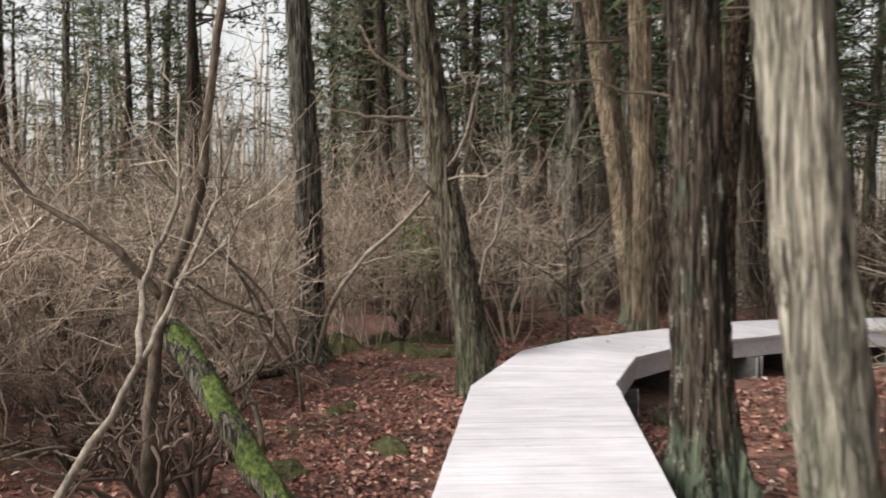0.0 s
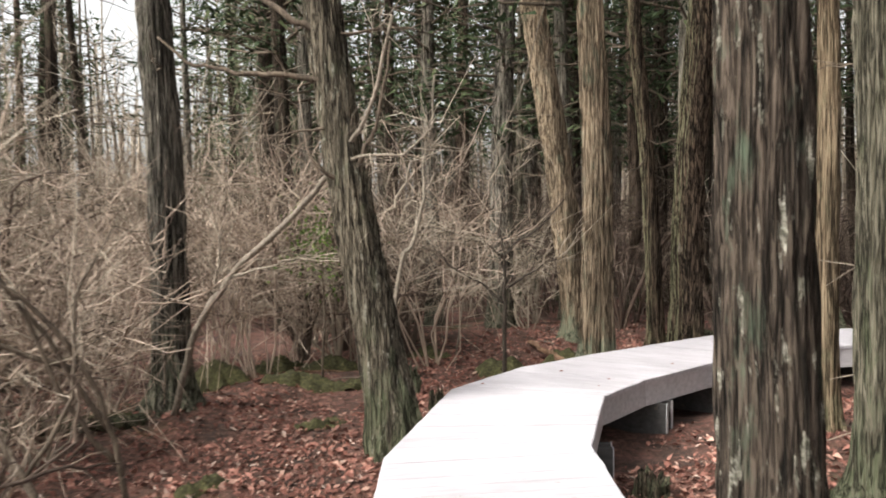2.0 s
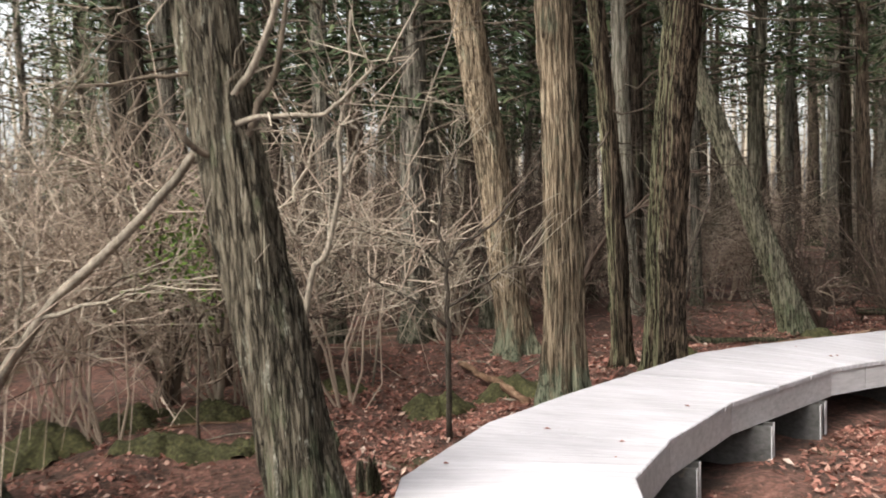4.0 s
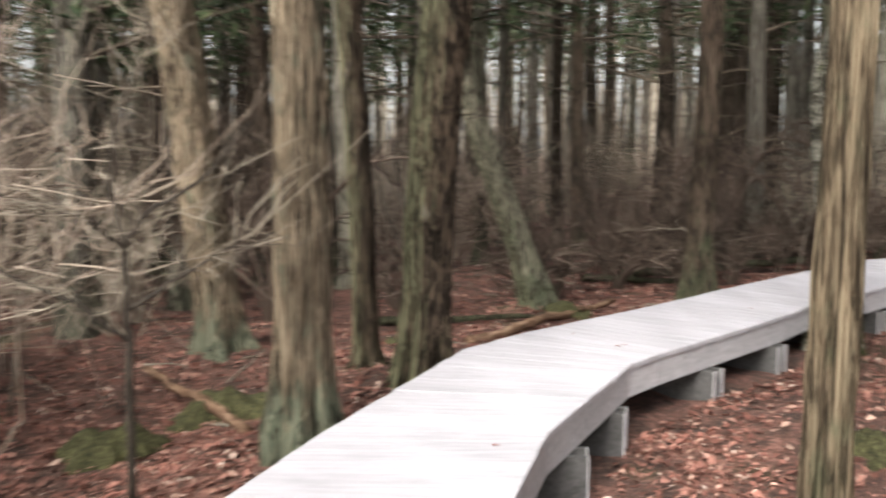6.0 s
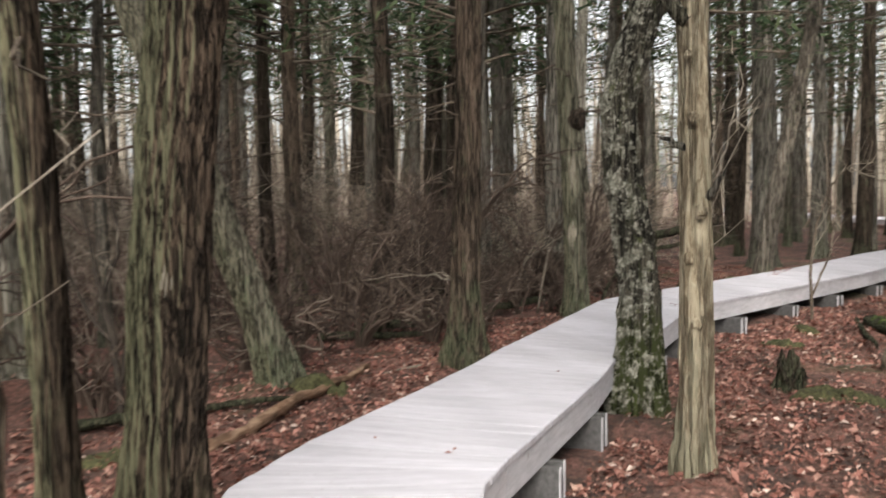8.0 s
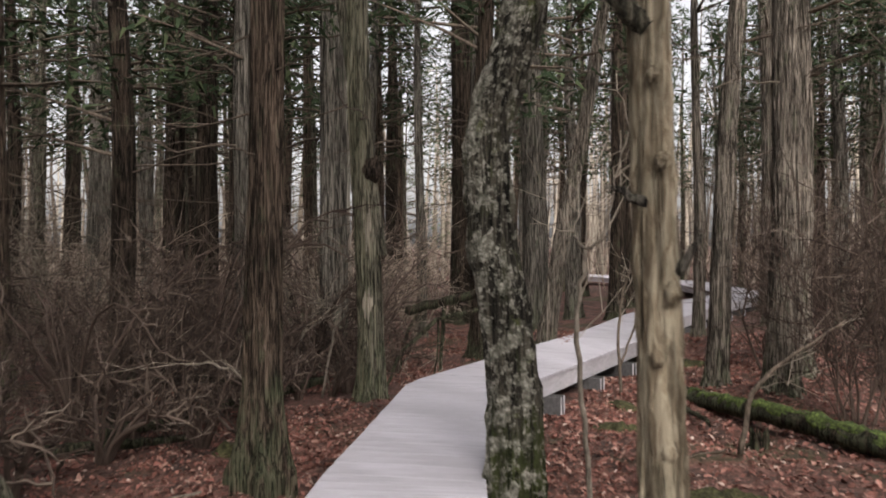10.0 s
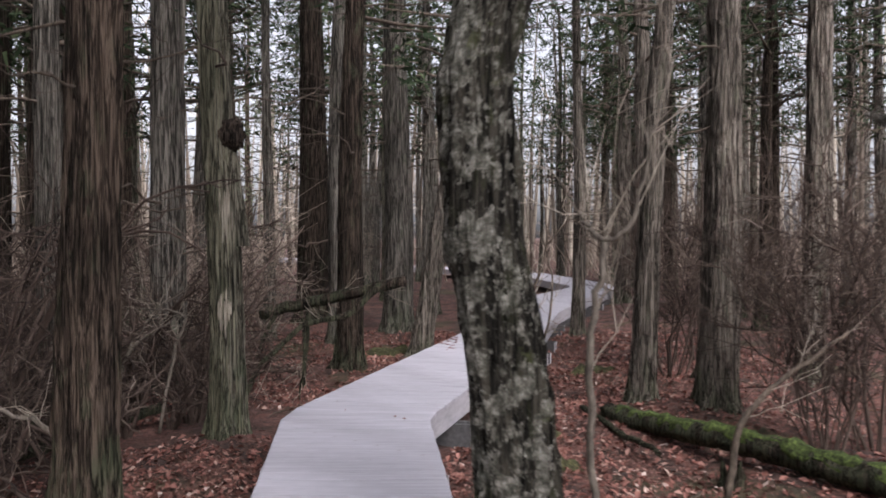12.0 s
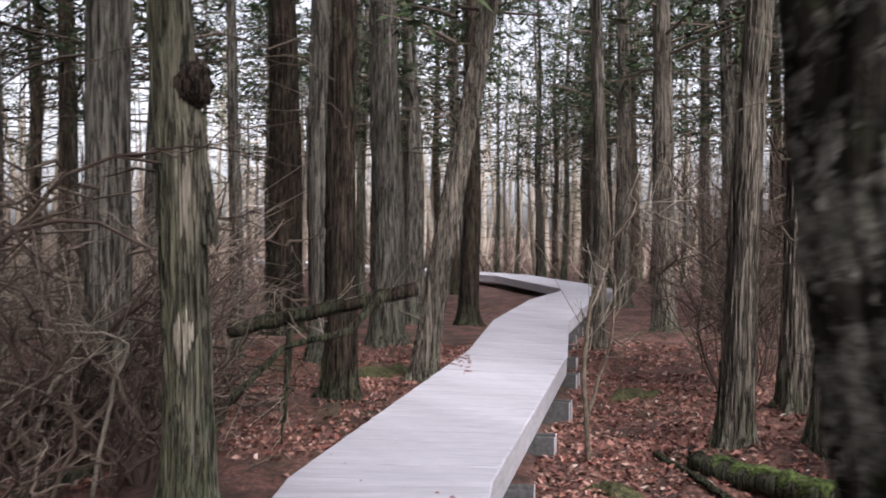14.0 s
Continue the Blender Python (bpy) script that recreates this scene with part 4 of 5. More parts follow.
branchy("dark_shrub", "dark many-branched shrub in the leaf litter", "shrub", [
    ([(1.58, 10.75, -0.42), (1.56, 10.66, 0.3), (1.57, 10.64, 0.61), (1.56, 10.66, 0.90), (1.65, 10.64, 1.04), (1.94, 10.56, 1.23), (2.16, 10.50, 1.50)], 0.024, 0.006),
    ([(1.57, 10.64, 0.61), (1.83, 10.56, 0.77), (2.08, 10.48, 0.92)], 0.015, 0.005),
    ([(1.56, 10.66, 0.90), (1.53, 10.7, 1.2), (1.56, 10.7, 1.51), (1.70, 10.7, 1.8)], 0.014, 0.005),
    ([(1.56, 10.66, 0.45), (1.35, 10.7, 0.65), (1.05, 10.8, 0.8), (0.85, 10.9, 1.05)], 0.013, 0.005),
    ([(1.56, 10.66, 0.90), (1.40, 10.6, 1.05), (1.15, 10.6, 1.12), (0.95, 10.65, 1.2)], 0.010, 0.004)], DARK_LIMB, rng, 16)
branchy("thin_vine", "long thin pale sapling leaning through the brush", "sapling", [
    ([(1.30, 12.7, -0.4), (1.44, 12.63, 0.63), (1.53, 12.63, 1.01), (1.79, 12.62, 2.05), (2.14, 12.57, 2.95), (2.4, 12.5, 3.9)], 0.013, 0.006),
    ([(1.92, 12.6, 2.42), (2.10, 12.55, 2.35), (2.2, 12.5, 2.2)], 0.009, 0.004)], PALE_LIMB, rng, 6)
branchy("arching_shrub", "dark crooked shrub arching over the litter", "shrub", [
    ([(-1.35, 6.3, -0.4), (-1.45, 6.4, 0.0), (-1.75, 6.6, 0.35), (-2.2, 6.9, 0.55), (-2.9, 7.2, 0.6)], 0.026, 0.010),
    ([(-1.75, 6.6, 0.35), (-1.9, 6.5, 0.75), (-2.3, 6.4, 1.2)], 0.016, 0.006),
    ([(-1.13, 6.79, -0.19), (-1.21, 6.70, 0.40), (-1.41, 6.59, 0.82), (-1.70, 6.47, 1.10), (-2.10, 6.35, 1.24), (-2.40, 6.21, 1.19)], 0.017, 0.005),
    ([(-1.22, 6.81, 0.21), (-1.48, 6.70, 0.72), (-1.82, 6.60, 1.22), (-1.98, 6.48, 1.50)], 0.017, 0.005),
    ([(-1.39, 6.82, 0.54), (-1.77, 6.69, 0.72), (-2.06, 6.57, 0.94), (-2.38, 6.44, 1.00)], 0.017, 0.005),
    ([(-1.19, 6.80, 0.04), (-1.36, 6.69, 0.31), (-1.58, 6.59, 0.94), (-1.92, 6.48, 1.44), (-2.33, 6.37, 1.86)], 0.017, 0.005),
    ([(-1.50, 6.42, 0.1), (-1.3, 6.5, 0.45), (-1.35, 6.7, 0.95), (-1.2, 6.9, 1.3)], 0.014, 0.005)], LIMB, rng, 14)
branchy("fallen_snag", "pale forked dead branches leaning on a mossy log", "branch", [
    ([(-1.95, 3.55, -0.38), (-1.75, 3.9, 0.15), (-1.55, 4.3, 0.62), (-1.42, 4.6, 1.05), (-1.30, 4.9, 1.50), (-1.2, 5.1, 2.0)], 0.024, 0.008),
    ([(-1.55, 4.3, 0.62), (-1.65, 4.6, 1.0), (-1.50, 4.8, 1.45), (-1.55, 5.0, 2.1)], 0.022, 0.008),
    ([(-1.42, 4.6, 1.05), (-1.15, 4.6, 1.25), (-1.1, 4.6, 1.4)], 0.013, 0.005)], PALE_LIMB, rng, 12)
branchy("dark_snag", "dark crooked stem of a leafless shrub", "shrub", [
    ([(-1.75, 4.95, -0.4), (-1.72, 4.9, 0.3), (-1.62, 4.9, 0.9), (-1.42, 4.95, 1.5), (-1.35, 5.0, 2.2), (-1.25, 5.0, 2.9)], 0.045, 0.020),
    ([(-1.62, 4.9, 0.9), (-1.9, 4.8, 1.25), (-2.3, 4.8, 1.45), (-2.6, 4.7, 1.9)], 0.028, 0.010)], LIMB, rng, 16)


branchy("twin_sapling", "pair of thin bare saplings beside the boardwalk", "sapling", [
    ([(12.9, 10.22, -0.45), (12.92, 10.25, 0.3), (12.95, 10.2, 0.8), (12.9, 10.05, 1.3), (12.9, 10.1, 1.9)], 0.022, 0.009),
    ([(12.92, 10.24, -0.1), (13.0, 10.05, 0.4), (13.0, 9.98, 0.9), (13.0, 10.1, 1.4)], 0.016, 0.007),
    ([(12.9, 10.05, 1.3), (12.85, 9.85, 1.55), (12.85, 9.7, 1.5)], 0.012, 0.005)], LIMB, rng, 8)
branchy("dead_branch", "pale dead branch caught in the dark tangle", "branch", [
    ([(8.97, 12.95, -0.40), (8.96, 12.99, 0.24), (8.95, 13.15, 0.37), (8.94, 13.36, 0.42), (8.95, 13.6, 0.4)], 0.018, 0.008)], PALE_LIMB, rng, 4)
branchy("dead_branch", "grey dead branches fanning over the low tangle", "branch", [
    ([(12.40, 14.3, -0.36), (12.46, 14.11, 0.29), (12.46, 13.87, 0.45), (12.47, 13.55, 0.65)], 0.022, 0.008),
    ([(12.46, 14.11, 0.29), (12.47, 13.9, 0.62), (12.47, 13.75, 0.74)], 0.014, 0.006),
    ([(11.76, 13.55, -0.36), (11.74, 13.39, 0.43), (11.76, 13.29, 0.66), (11.75, 13.4, 0.72), (11.73, 13.69, 0.74)], 0.016, 0.007)], PALE_LIMB, rng, 7)
branchy("curved_branch", "dark curved branch rising beside a mossy log", "branch", [
    ([(10.0, 9.12, -0.36), (10.04, 9.03, 0.14), (10.06, 8.87, 0.33), (10.08, 8.62, 0.52), (10.1, 8.3, 0.75)], 0.026, 0.010)], LIMB, rng, 5)
branchy("forked_sapling", "pale forked sapling beside the lichen-covered trunk", "sapling", [
    ([(8.25, 10.18, -0.42), (8.2, 10.22, 0.2), (8.08, 10.27, 0.83), (8.07, 10.23, 1.1), (8.06, 10.20, 1.35)], 0.020, 0.014),
    ([(8.06, 10.20, 1.35), (8.12, 10.26, 1.41), (8.17, 10.30, 1.48)], 0.013, 0.009),
    ([(8.06, 10.20, 1.35), (8.03, 10.13, 1.38), (8.02, 10.08, 1.47), (8.02, 10.02, 1.72), (8.05, 9.92, 2.1)], 0.012, 0.005)], PALE_LIMB, rng, 5)


def log(name, label, a, b, r0, r1, mat, mossy=0.0, seed=0, moss=MOSS):
    """A fallen stem with a broken, ragged end; moss lies along its back."""
    rng = np.random.default_rng(seed)
    a, b = np.array(a, float), np.array(b, float)
    base = tagged(new(name), label, "log")
    base.matrix_basis = Matrix.Translation(a)
    ln = np.linalg.norm(b - a)
    n = max(8, int(ln / 0.07))
    p = wobble(rng, (0, 0, 0), b - a, n, 0.008)
    v, f = tube(p, np.linspace(r0, r1, n) * (1 + 0.08 * rng.normal(0, 1, n)), 20)
    v = np.array(v)
    v[:-20] += rng.normal(0, 0.0035, (len(v) - 20, 3))
    d = (b - a) / ln
    v[-20:] += d * rng.uniform(-0.02, 0.06, (20, 1))
    piece("stem", mesh_data("stem", v, f, mat), base)
    if mossy:
        up = p + (0, 0, 1) * np.linspace(r0, r1, n)[:, None] * 0.35
        keep = slice(int(n * (1 - mossy) * 0.5), n - 1)
        q = up[keep]
        w, g = tube(q, np.linspace(r0, r1, n)[keep] * 0.82 * (1 + 0.14 * rng.normal(0, 1, len(q))), 18)
        piece("moss_cover", mesh_data("moss_cover", np.array(w) + rng.normal(0, 0.008, np.shape(w)), g, moss), base, "bright green moss")
    return base


log("mossy_log", "leaning rotten log with bright green moss", (-0.60, 4.20, -0.44), (-1.62, 5.0, 0.72), 0.062, 0.08, BARK_GREY, 0.8, 1, MOSS_BRIGHT)
log("mossy_log", "fallen log covered with green moss", (12.5, 9.5, -0.30), (9.9, 7.75, -0.32), 0.085, 0.11, BARK_DARK, 0.9, 2, MOSS_BRIGHT)
log("rotten_log", "orange-brown rotten log in the leaf litter", (5.1, 12.66, -0.37), (7.7, 13.33, -0.35), 0.052, 0.028, ROTTEN, 0, 3)
log("dark_log", "dark fallen branch in the leaf litter", (8.75, 14.9, -0.35), (9.5, 13.9, -0.34), 0.05, 0.03, BARK_DARK, 0, 4)
log("dark_log", "dark fallen stem lying in the litter", (4.9, 14.0, -0.38), (6.5, 13.1, -0.38), 0.045, 0.018, BARK_DARK, 0, 14)
branchy("broken_log", "broken fallen trunk propped on its own dead limbs", "log", [
    ([(14.32, 13.3, 0.46), (14.2, 12.8, 0.58), (14.05, 12.3, 0.7), (13.9, 11.9, 0.8), (13.78, 11.56, 0.88)], 0.072, 0.064),
    ([(13.86, 11.78, 0.84), (13.76, 11.95, 0.74), (13.7, 12.15, 0.5), (13.62, 12.65, 0.42), (13.25, 13.05, 0.02), (13.05, 13.2, -0.42)], 0.044, 0.02),
    ([(14.15, 12.7, 0.58), (14.16, 12.74, 0.1), (14.2, 12.8, -0.42)], 0.032, 0.024),
    ([(13.62, 12.65, 0.42), (13.5, 12.62, 0.1), (13.42, 12.66, -0.4)], 0.018, 0.009),
    ([(14.28, 13.1, 0.5), (14.2, 13.3, 0.1), (14.25, 13.4, -0.4)], 0.024, 0.014)], BARK_DARK, rng, 5)
branchy("bent_stem", "thick dark bent stem of a fallen shrub", "branch", [
    ([(9.78, 14.95, -0.42), (9.84, 14.85, -0.15), (9.98, 14.65, 0.05), (10.2, 14.3, 0.08), (10.5, 13.9, 0.0)], 0.085, 0.03),
    ([(9.98, 14.65, 0.05), (10.05, 14.7, 0.3), (10.2, 14.6, 0.5)], 0.03, 0.012)], BARK_DARK, rng, 8)
branchy("dark_shrub", "dark many-stemmed leafless shrub between two cedar trunks", "shrub", [
    ([(5.33, 13.83, -0.42), (5.30, 13.87, 0.2), (5.26, 13.93, 0.55), (5.22, 14.0, 1.0), (5.15, 14.1, 1.7)], 0.034, 0.01),
    ([(5.33, 13.83, -0.1), (5.38, 13.75, 0.35), (5.40, 13.73, 0.7), (5.50, 13.58, 1.1), (5.58, 13.48, 1.5)], 0.024, 0.008),
    ([(5.30, 13.87, 0.2), (5.18, 14.02, 0.45), (5.10, 14.14, 0.8), (5.05, 14.2, 1.3)], 0.02, 0.008),
    ([(5.26, 13.93, 0.55), (5.34, 13.8, 0.95), (5.3, 13.86, 1.5), (5.36, 13.8, 2.1)], 0.016, 0.006)], DARK_LIMB, rng, 8)
log("low_log", "dark fallen stem half hidden by shrubs", (9.2, 14.6, -0.28), (12.2, 13.7, -0.22), 0.06, 0.05, BARK_DARK, 0, 7)
log("rotten_log", "thin brown rotten branch on the litter", (2.45, 11.4, -0.36), (2.35, 13.2, -0.34), 0.035, 0.03, ROTTEN, 0, 8)
log("dark_log", "dark mossy stem under the bare thicket", (-3.4, 9.0, -0.36), (-1.7, 9.4, -0.34), 0.07, 0.06, BARK_DARK, 0.5, 9)
log("dark_log", "thin dark fallen stem beside the boardwalk", (12.9, 9.7, -0.33), (11.2, 9.3, -0.36), 0.03, 0.02, BARK_DARK, 0, 15)


def stump(label, x, y, r, h, mat, seed):
    """A rotten hollow stump: ragged rim of splinters, sunken heart, knobbly roots."""
    rng = np.random.default_rng(seed)
    base = tagged(new("stump"), label, "stump")
    base.matrix_basis = Matrix.Translation((x, y, float(ground_z(x, y)) - 0.05))
    n, m2 = 12, 40
    z = np.linspace(0, h + 0.05, n)
    A, Zg = np.meshgrid(np.arange(m2) * 2 * np.pi / m2, z)
    rim = 1 + 0.45 * lattice(np.cos(A) * 2 + seed, np.sin(A) * 2, seed) + 0.22 * lattice(np.cos(A) * 7 + seed, np.sin(A) * 7, seed + 1)
    rad = r * (0.85 + 1.1 * np.exp(-Zg / 0.07) * (0.6 + 0.4 * np.cos(5 * A + seed)) + 0.3 * lattice(np.cos(A) * 3, np.sin(A) * 3 + Zg * 12, seed + 2) + 0.05 * rng.normal(0, 1, A.shape))
    outer = np.stack([rad * np.cos(A), rad * np.sin(A), Zg * rim], -1)
    inner = outer[::-1][:5].copy()
    inner[:, :, :2] *= np.linspace(0.8, 0.15, 5)[:, None, None]
    inner[:, :, 2] = outer[-1, :, 2][None] * np.linspace(0.97, 0.35, 5)[:, None]
    v = np.concatenate([outer, inner])
    rows = len(v)
    i, j = np.meshgrid(np.arange(rows - 1), np.arange(m2), indexing="ij")
    k = (j + 1) % m2
    f = np.stack([i * m2 + j, i * m2 + k, (i + 1) * m2 + k, (i + 1) * m2 + j], -1).reshape(-1, 4).tolist() + [[(rows - 1) * m2 + q for q in range(m2)]]
    piece("body", mesh_data("body", v.reshape(-1, 3), f, mat), base)


stump("small dark rotten stump in the litter", 0.78, 9.75, 0.07, 0.16, BARK_DARK, 1)
stump("small mossy rotten stump behind a cedar", 0.60, 10.5, 0.09, 0.20, BARK_GREEN, 2)
stump("black broken stump in red leaves", 9.1, 9.75, 0.12, 0.24, BARK_DARK, 3)
stump("low dark stump beside the deck", 1.95, 7.35, 0.09, 0.12, BARK_DARK, 4)
stump("dark stump in the far litter", 10.6, 8.9, 0.08, 0.15, BARK_DARK, 5)


def moss_mound(x, y, r, h, seed, label="cushion of yellow-green moss on the swamp floor"):
    rng = np.random.default_rng(seed)
    n, m2 = 12, 30
    t, a = np.meshgrid(np.linspace(0.02, 1, n), np.arange(m2) * 2 * np.pi / m2, indexing="ij")
    rr = r * t * (1 + 0.28 * np.cos(2 * a + seed) + 0.16 * np.cos(3 * a + 3 * seed) + 0.12 * np.cos(7 * a + 2 * seed))
    px, py = x + rr * np.cos(a), y + rr * np.sin(a)
    pz = ground_z(px, py) + h * (1 - t ** 2.2) - 0.02 + rng.normal(0, 0.008, t.shape) + 0.055 * lattice(px * 7, py * 7, seed) + 0.022 * lattice(px * 21, py * 21, seed)
    o = np.array([x, y, float(ground_z(x, y))])
    v = np.stack([px, py, pz], -1).reshape(-1, 3) - o
    i, j = np.meshgrid(np.arange(n - 1), np.arange(m2), indexing="ij")
    k = (j + 1) % m2
    f = np.stack([i * m2 + j, (i + 1) * m2 + j, (i + 1) * m2 + k, i * m2 + k], -1).reshape(-1, 4).tolist() + [list(range(m2))]
    tagged(piece("moss_cushion", mesh_data("moss_cushion", v, f, MOSS), at=tuple(o)), label, "moss", "moss cushions")


for num, (x, y, r, h) in enumerate([(1.72, 11.75, 0.26, 0.2), (2.55, 12.05, 0.34, 0.19), (1.0, 12.9, 0.3, 0.15), (-0.45, 6.6, 0.24, 0.09), (-0.9, 7.7, 0.2, 0.06), (-0.2, 9.4, 0.2, 0.08), (-1.2, 5.8, 0.2, 0.08),
                                    (-0.5, 11.0, 0.35, 0.15), (4.7, 12.9, 0.26, 0.1), (8.7, 9.3, 0.3, 0.07), (10.9, 10.2, 0.22, 0.1), (12.2, 10.2, 0.2, 0.08), (5.3, 9.0, 0.22, 0.05),
                                    (3.0, 7.0, 0.2, 0.08), (9.4, 13.3, 0.25, 0.08), (16.8, 11.9, 0.4, 0.12), (-0.9, 12.2, 0.34, 0.18), (-1.4, 11.3, 0.38, 0.2), (-0.2, 12.1, 0.3, 0.15), (0.1, 10.9, 0.26, 0.1), (6.9, 13.2, 0.24, 0.12), (15.5, 9.3, 0.3, 0.1)]):
    moss_mound(x, y, r, h, num)

# extra parts of single trees
BY = {a[0]: (a, o) for a, o in zip(TREES, [o for o in scene.objects if o.name.startswith("cedar_tree")][:len(TREES)])}
rng = np.random.default_rng(77)


def trunk_of(tree):
    return next(c for c in tree.children if c.name.startswith("trunk"))


a, tree = BY["yellow"]
piece("stub", mesh_data("stub", *tube(wobble(rng, (-0.01, 0.05, 1.78), (-0.04, 0.22, 1.86), 6, 0.008), (0.026, 0.023, 0.02, 0.016, 0.012, 0.006), 10), BARK_GREY), trunk_of(tree), "short broken branch stub")
piece("stub", mesh_data("stub", *tube(wobble(rng, (0.02, -0.06, 1.50), (0.02, -0.16, 1.66), 6, 0.006), (0.03, 0.026, 0.02, 0.016, 0.012, 0.006), 10), BARK_GREY), trunk_of(tree))
piece("stub", mesh_data("stub", *tube(wobble(rng, (0.0, 0.05, 2.5), (0.02, 0.45, 2.95), 8, 0.01), np.linspace(0.05, 0.04, 8), 12), BARK_GREEN), trunk_of(tree))
a, tree = BY["split"]
v, f, axis = trunk_shape(np.random.default_rng(5), 0.09, 10, (-0.015, 0.0), 96, 0.07, 0.007, 0.3)
piece("second_stem", mesh_data("second_stem", v + (0.185, 0.03, 0), f, BARK_PALE), tree)
a, tree = BY["leaning"]
for pts, r0 in (([(-0.42, 0.12, 2.62), (-0.75, 0.1, 2.66), (-1.10, 0.12, 2.68), (-1.45, 0.2, 2.75), (-1.7, 0.2, 2.95)], 0.026), ([(-0.38, 0.1, 2.30), (-0.62, 0.05, 2.26), (-0.95, 0.05, 2.22)], 0.014),
                ([(-0.46, 0.1, 2.95), (-0.75, 0.1, 3.08), (-1.05, 0.15, 3.3), (-1.2, 0.2, 3.6)], 0.03), ([(-0.36, 0.05, 1.90), (-0.50, -0.02, 1.95), (-0.62, -0.05, 2.10)], 0.022),
                ([(-0.75, 0.1, 2.66), (-0.85, 0.05, 2.80), (-0.98, 0.0, 2.86)], 0.010), ([(-0.30, 0.0, 1.95), (-0.12, -0.05, 2.3), (-0.02, -0.05, 2.9)], 0.02)):
    q = np.array(pts)
    t = np.linspace(0, len(q) - 1, len(q) * 4)
    line = np.stack([np.interp(t, np.arange(len(q)), q[:, k]) for k in range(3)], -1) + rng.normal(0, 0.006, (len(t), 3))
    piece("branch", mesh_data("branch", *tube(line, np.linspace(r0, r0 * 0.35, len(t)), 8), LIMB), tree, "bare dead branch")
a, tree = BY["burl"]
v, f, axis = trunk_shape(np.random.default_rng(6), 0.085, 8, (0.0, 0.14), 40, 0.1, 0.006, 0.1)
piece("second_stem", mesh_data("second_stem", v * (1, 1, 1) + (0.0, -0.06, 1.9), f, BARK_GREEN), tree)


def lump(r, seed):
    u, w = np.meshgrid(np.linspace(0.05, np.pi - 0.05, 12), np.arange(18) * 2 * np.pi / 18, indexing="ij")
    s = r * (1 + 0.3 * lattice(np.cos(w) * 2 + np.sin(w) * 1.3 + seed, u * 2.3, seed) + 0.16 * lattice(np.cos(w) * 6 + seed, u * 7 + np.sin(w) * 4, seed + 1))
    v = np.stack([s * np.sin(u) * np.cos(w), s * np.sin(u) * np.sin(w), 0.9 * s * np.cos(u)], -1).reshape(-1, 3)
    i, j = np.meshgrid(np.arange(11), np.arange(18), indexing="ij")
    k = (j + 1) % 18
    return v, np.stack([i * 18 + j, (i + 1) * 18 + j, (i + 1) * 18 + k, i * 18 + k], -1).reshape(-1, 4).tolist()


v, f = lump(0.125, 3)
piece("burl", mesh_data("burl", v * (1, 1, 1.35) + (-0.06, -0.035, 2.6), f, BARK_DARK), trunk_of(tree), "dark knobbly burl")


yellow_tree = BY["yellow"][1]
for z, turn, r in ((0.78, 200, 0.03), (1.16, 165, 0.026), (1.42, 215, 0.034), (1.95, 185, 0.03), (2.3, 160, 0.024)):
    v, f = lump(r, int(z * 10))
    piece("knot", mesh_data("knot", v * (0.7, 1, 1.4) + (0.078 * math.cos(radians(turn)), 0.078 * math.sin(radians(turn)), z), f, BARK_BARE), trunk_of(yellow_tree), "bulging knot")


def scar(tree, r, z0, z1, facing, half, mat, seed, lean=(0, 0)):
    """A ragged patch of bare wood where strips of bark came off."""
    rng = np.random.default_rng(seed)
    bits = []
    for k in np.linspace(-1, 1, 7):
        mid = math.radians(facing) + k * half + rng.normal(0, 0.02)
        reach = (1 - 0.6 * k * k) * rng.uniform(0.7, 1.1) * (z1 - z0) / 2
        c = (z0 + z1) / 2 + rng.normal(0, 0.12) * (z1 - z0)
        z = np.linspace(c - reach, c + reach, 9)
        w = half / 6.5 * np.sqrt(np.clip(1 - np.linspace(-1, 1, 9) ** 4, 0.08, 1)) * rng.uniform(0.75, 1.15, 9)
        rows = []
        for q, lift in ((-1, 0.0), (0, 0.007), (1, 0.0)):
            ang = mid + q * w
            rr = r * 1.03 + lift
            rows.append(np.stack([rr * np.cos(ang) + lean[0] * z, rr * np.sin(ang) + lean[1] * z, z], -1))
        v = np.stack(rows, 1).reshape(-1, 3)
        q = (np.arange(8)[:, None] * 3 + np.arange(2)).ravel()
        bits.append((v, np.stack([q, q + 1, q + 4, q + 3], -1).tolist()))
    piece("scar", mesh_data("scar", *joined(bits), mat), trunk_of(tree), "patch of bare pale wood")


BARE = speckled("bare_wood", [(0.3, (0.17, 0.145, 0.11)), (0.7, (0.42, 0.375, 0.295))], 45, 0.8, 0.01, (1, 1, 0.15))
scar(tree, 0.148, 0.94, 1.28, 195, 0.34, BARE, 1, (-0.02, 0.01))
scar(tree, 0.143, 1.7, 2.15, 205, 0.3, BARE, 4, (-0.02, 0.01))
a, tree = BY["scarred"]
scar(tree, 0.184, 1.19, 1.29, 216, 0.13, BARE, 2, (-0.035, -0.2))
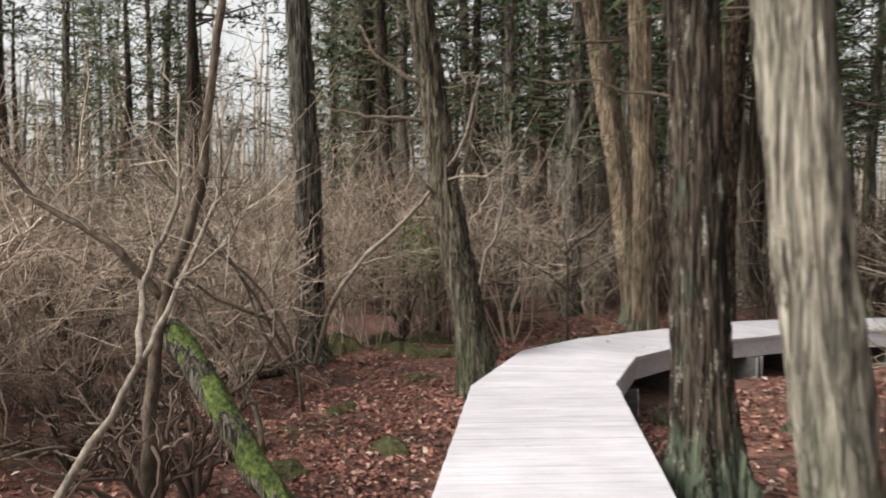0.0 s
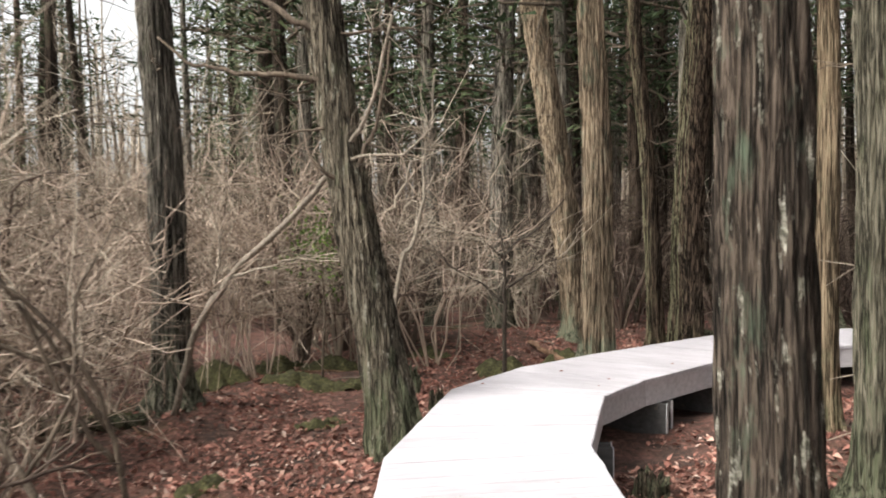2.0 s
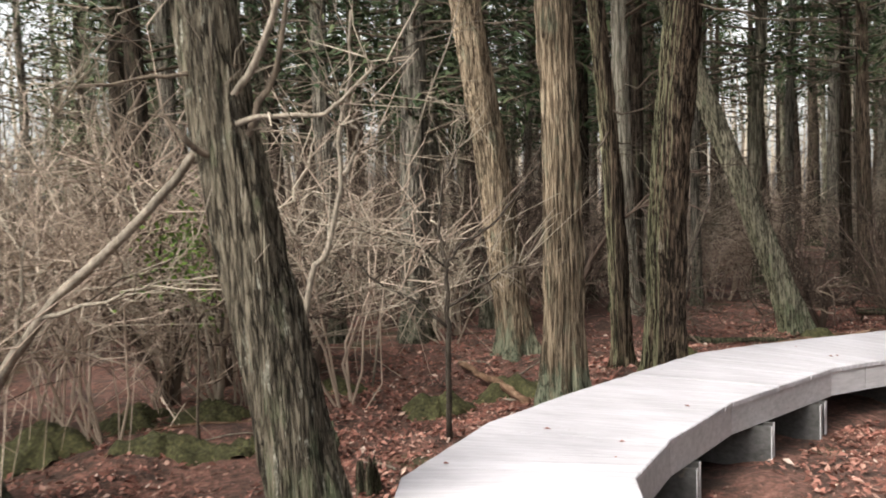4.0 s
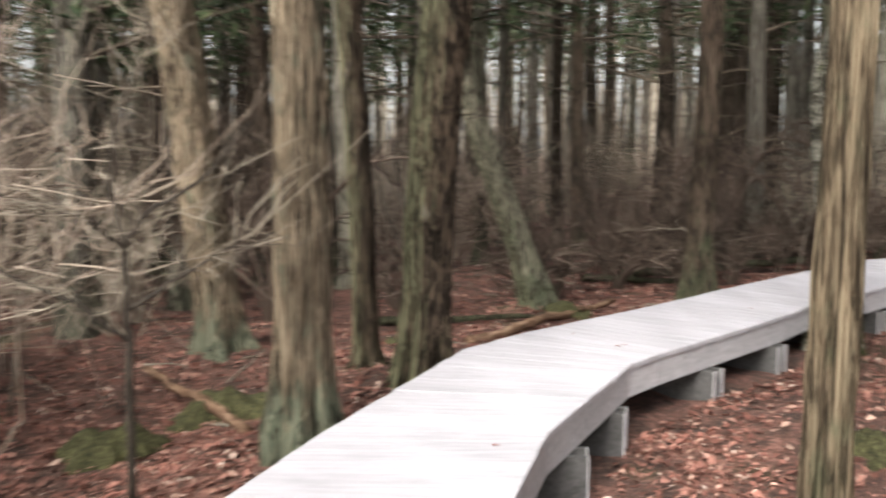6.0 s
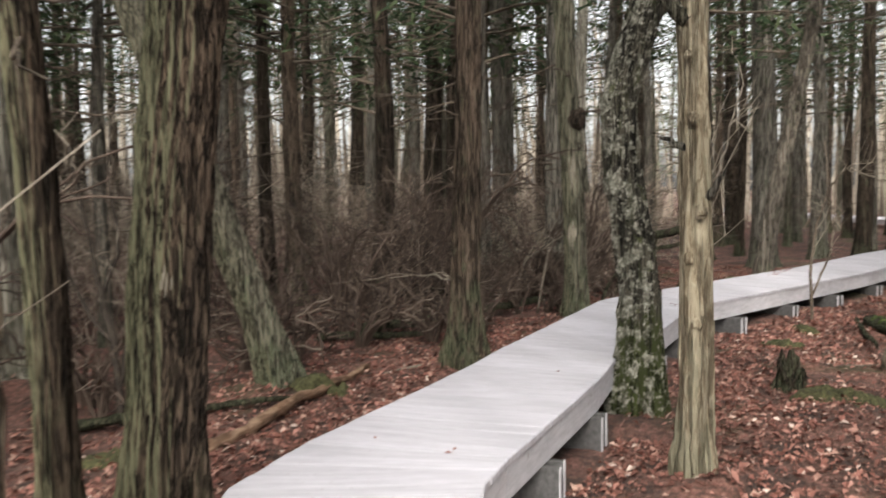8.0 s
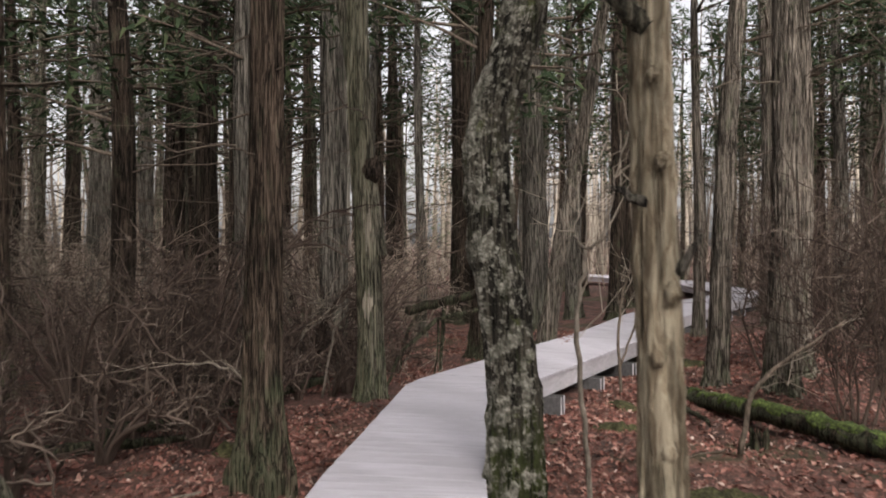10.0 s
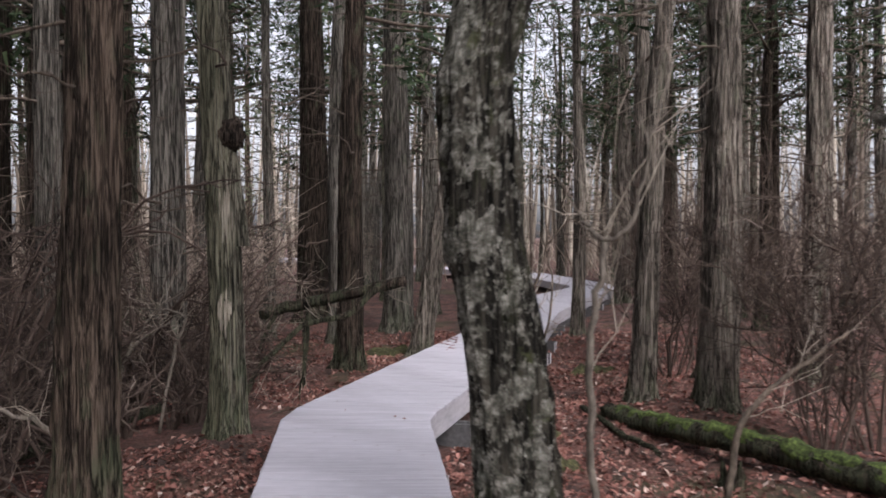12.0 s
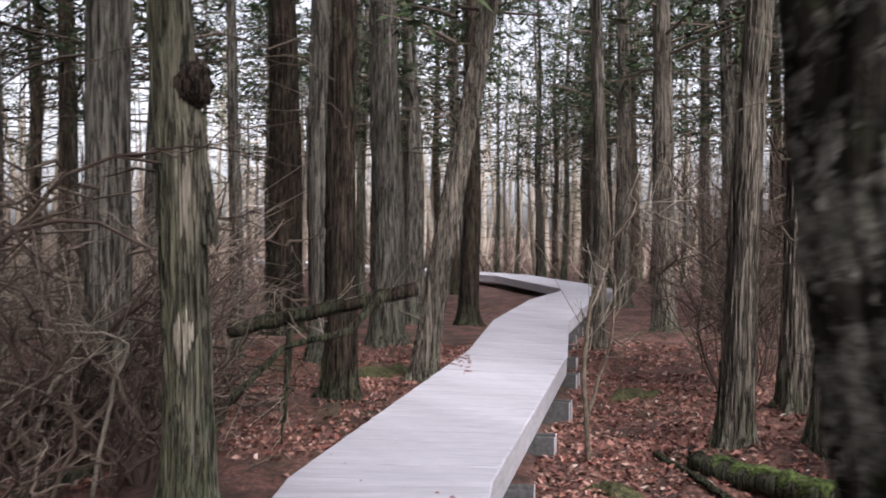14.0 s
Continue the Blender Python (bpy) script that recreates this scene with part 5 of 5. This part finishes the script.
# a little evergreen bush deep in the thicket
rng = np.random.default_rng(17)
k = 420
c = rng.normal(0, 1, (k, 3)) * (0.2, 0.2, 0.22) + (0, 0, 1.42)
g = rng.normal(0, 1, (k, 3))
g /= np.linalg.norm(g, axis=1)[:, None]
sd = np.cross(g, rng.normal(0, 1, (k, 3)))
sd /= np.linalg.norm(sd, axis=1)[:, None]
v = np.stack([c, c + g * 0.03 + sd * 0.014, c + g * 0.06, c + g * 0.03 - sd * 0.014], 1).reshape(-1, 3)
GREEN = island_colors("green_leaves", [(0.0, (0.04, 0.08, 0.015)), (1.0, (0.16, 0.24, 0.05))], 0.5)
bush = tagged(new("evergreen_sapling"), "small green-leaved sapling deep in the thicket", "sapling")
bush.matrix_basis = Matrix.Translation((-0.28, 11.0, -0.36))
piece("leaves", mesh_data("leaves", v, np.arange(k * 4).reshape(-1, 4), GREEN, False), bush)
piece("stem", mesh_data("stem", *tube(wobble(rng, (0, 0, -0.05), (0, 0, 1.5), 8, 0.02), np.linspace(0.014, 0.005, 8), 6), LIMB), bush)

# sticks and twigs on the ground near the walk
rng = np.random.default_rng(44)
for _ in range(90):
    x, y = rng.uniform(-2.5, 17), rng.uniform(4, 15)
    d = deck_distance(np.array([x]), np.array([y]))[0]
    ln, ang = rng.uniform(0.25, 1.1), rng.uniform(0, 2 * np.pi)
    if d < 0.9 + ln or d > 4.5:
        continue
    q = wobble(rng, (0, 0, 0), (ln * math.cos(ang), ln * math.sin(ang), 0), 7, 0.02)
    q[:, 2] = ground_z(x + q[:, 0], y + q[:, 1]) - float(ground_z(x, y)) + 0.012
    ob = piece("stick", mesh_data("stick", *tube(q, np.linspace(rng.uniform(0.008, 0.017), 0.005, 7), 6), (LIMB, PALE_LIMB, ROTTEN)[int(rng.integers(0, 3))]), at=(x, y, float(ground_z(x, y))))
    tagged(ob, "dead fallen stick lying on the leaf litter", "stick", "fallen sticks")

# a few leaves blown onto the boards
rng = np.random.default_rng(15)
for _ in range(12):
    k = int(rng.integers(0, 11))
    t, u = rng.uniform(0, 1), rng.uniform(0.08, 0.92)
    c = (JL[k] + (JL[k + 1] - JL[k]) * t) * (1 - u) + (JR[k] + (JR[k + 1] - JR[k]) * t) * u
    s, a = rng.uniform(0.014, 0.026), rng.uniform(0, 6.3)
    v = np.array([(-s, 0, 0.004), (0, s * 0.55, 0.012), (s, 0, 0.006), (0, -s * 0.55, 0.012), (0, 0, 0.003)])
    ob = piece("leaf", mesh_data("leaf", v, [(0, 4, 1), (1, 4, 2), (2, 4, 3), (3, 4, 0)], LEAVES), at=pose(c[0], c[1], 0.002, 0, 0, math.degrees(a)))
    tagged(ob, "dry brown leaf lying on the boards", "leaf", "leaves on the boards")

# a drift of brown needles and leaves at the edge of the boards
rng = np.random.default_rng(19)
for _ in range(26):
    c = (15.5 + rng.normal(0, 0.4), 11.1 + rng.normal(0, 0.05))
    s, a = rng.uniform(0.02, 0.05), rng.uniform(0, 6.3)
    v = np.array([(-s, 0, 0.004), (0, s * 0.35, 0.014), (s, 0, 0.006), (0, -s * 0.35, 0.014), (0, 0, 0.003)])
    ob = piece("leaf", mesh_data("leaf", v, [(0, 4, 1), (1, 4, 2), (2, 4, 3), (3, 4, 0)], LEAVES), at=pose(c[0], c[1], 0.002, 0, 0, math.degrees(a)))
    tagged(ob, "dry brown leaf lying on the boards", "leaf", "leaves on the boards")
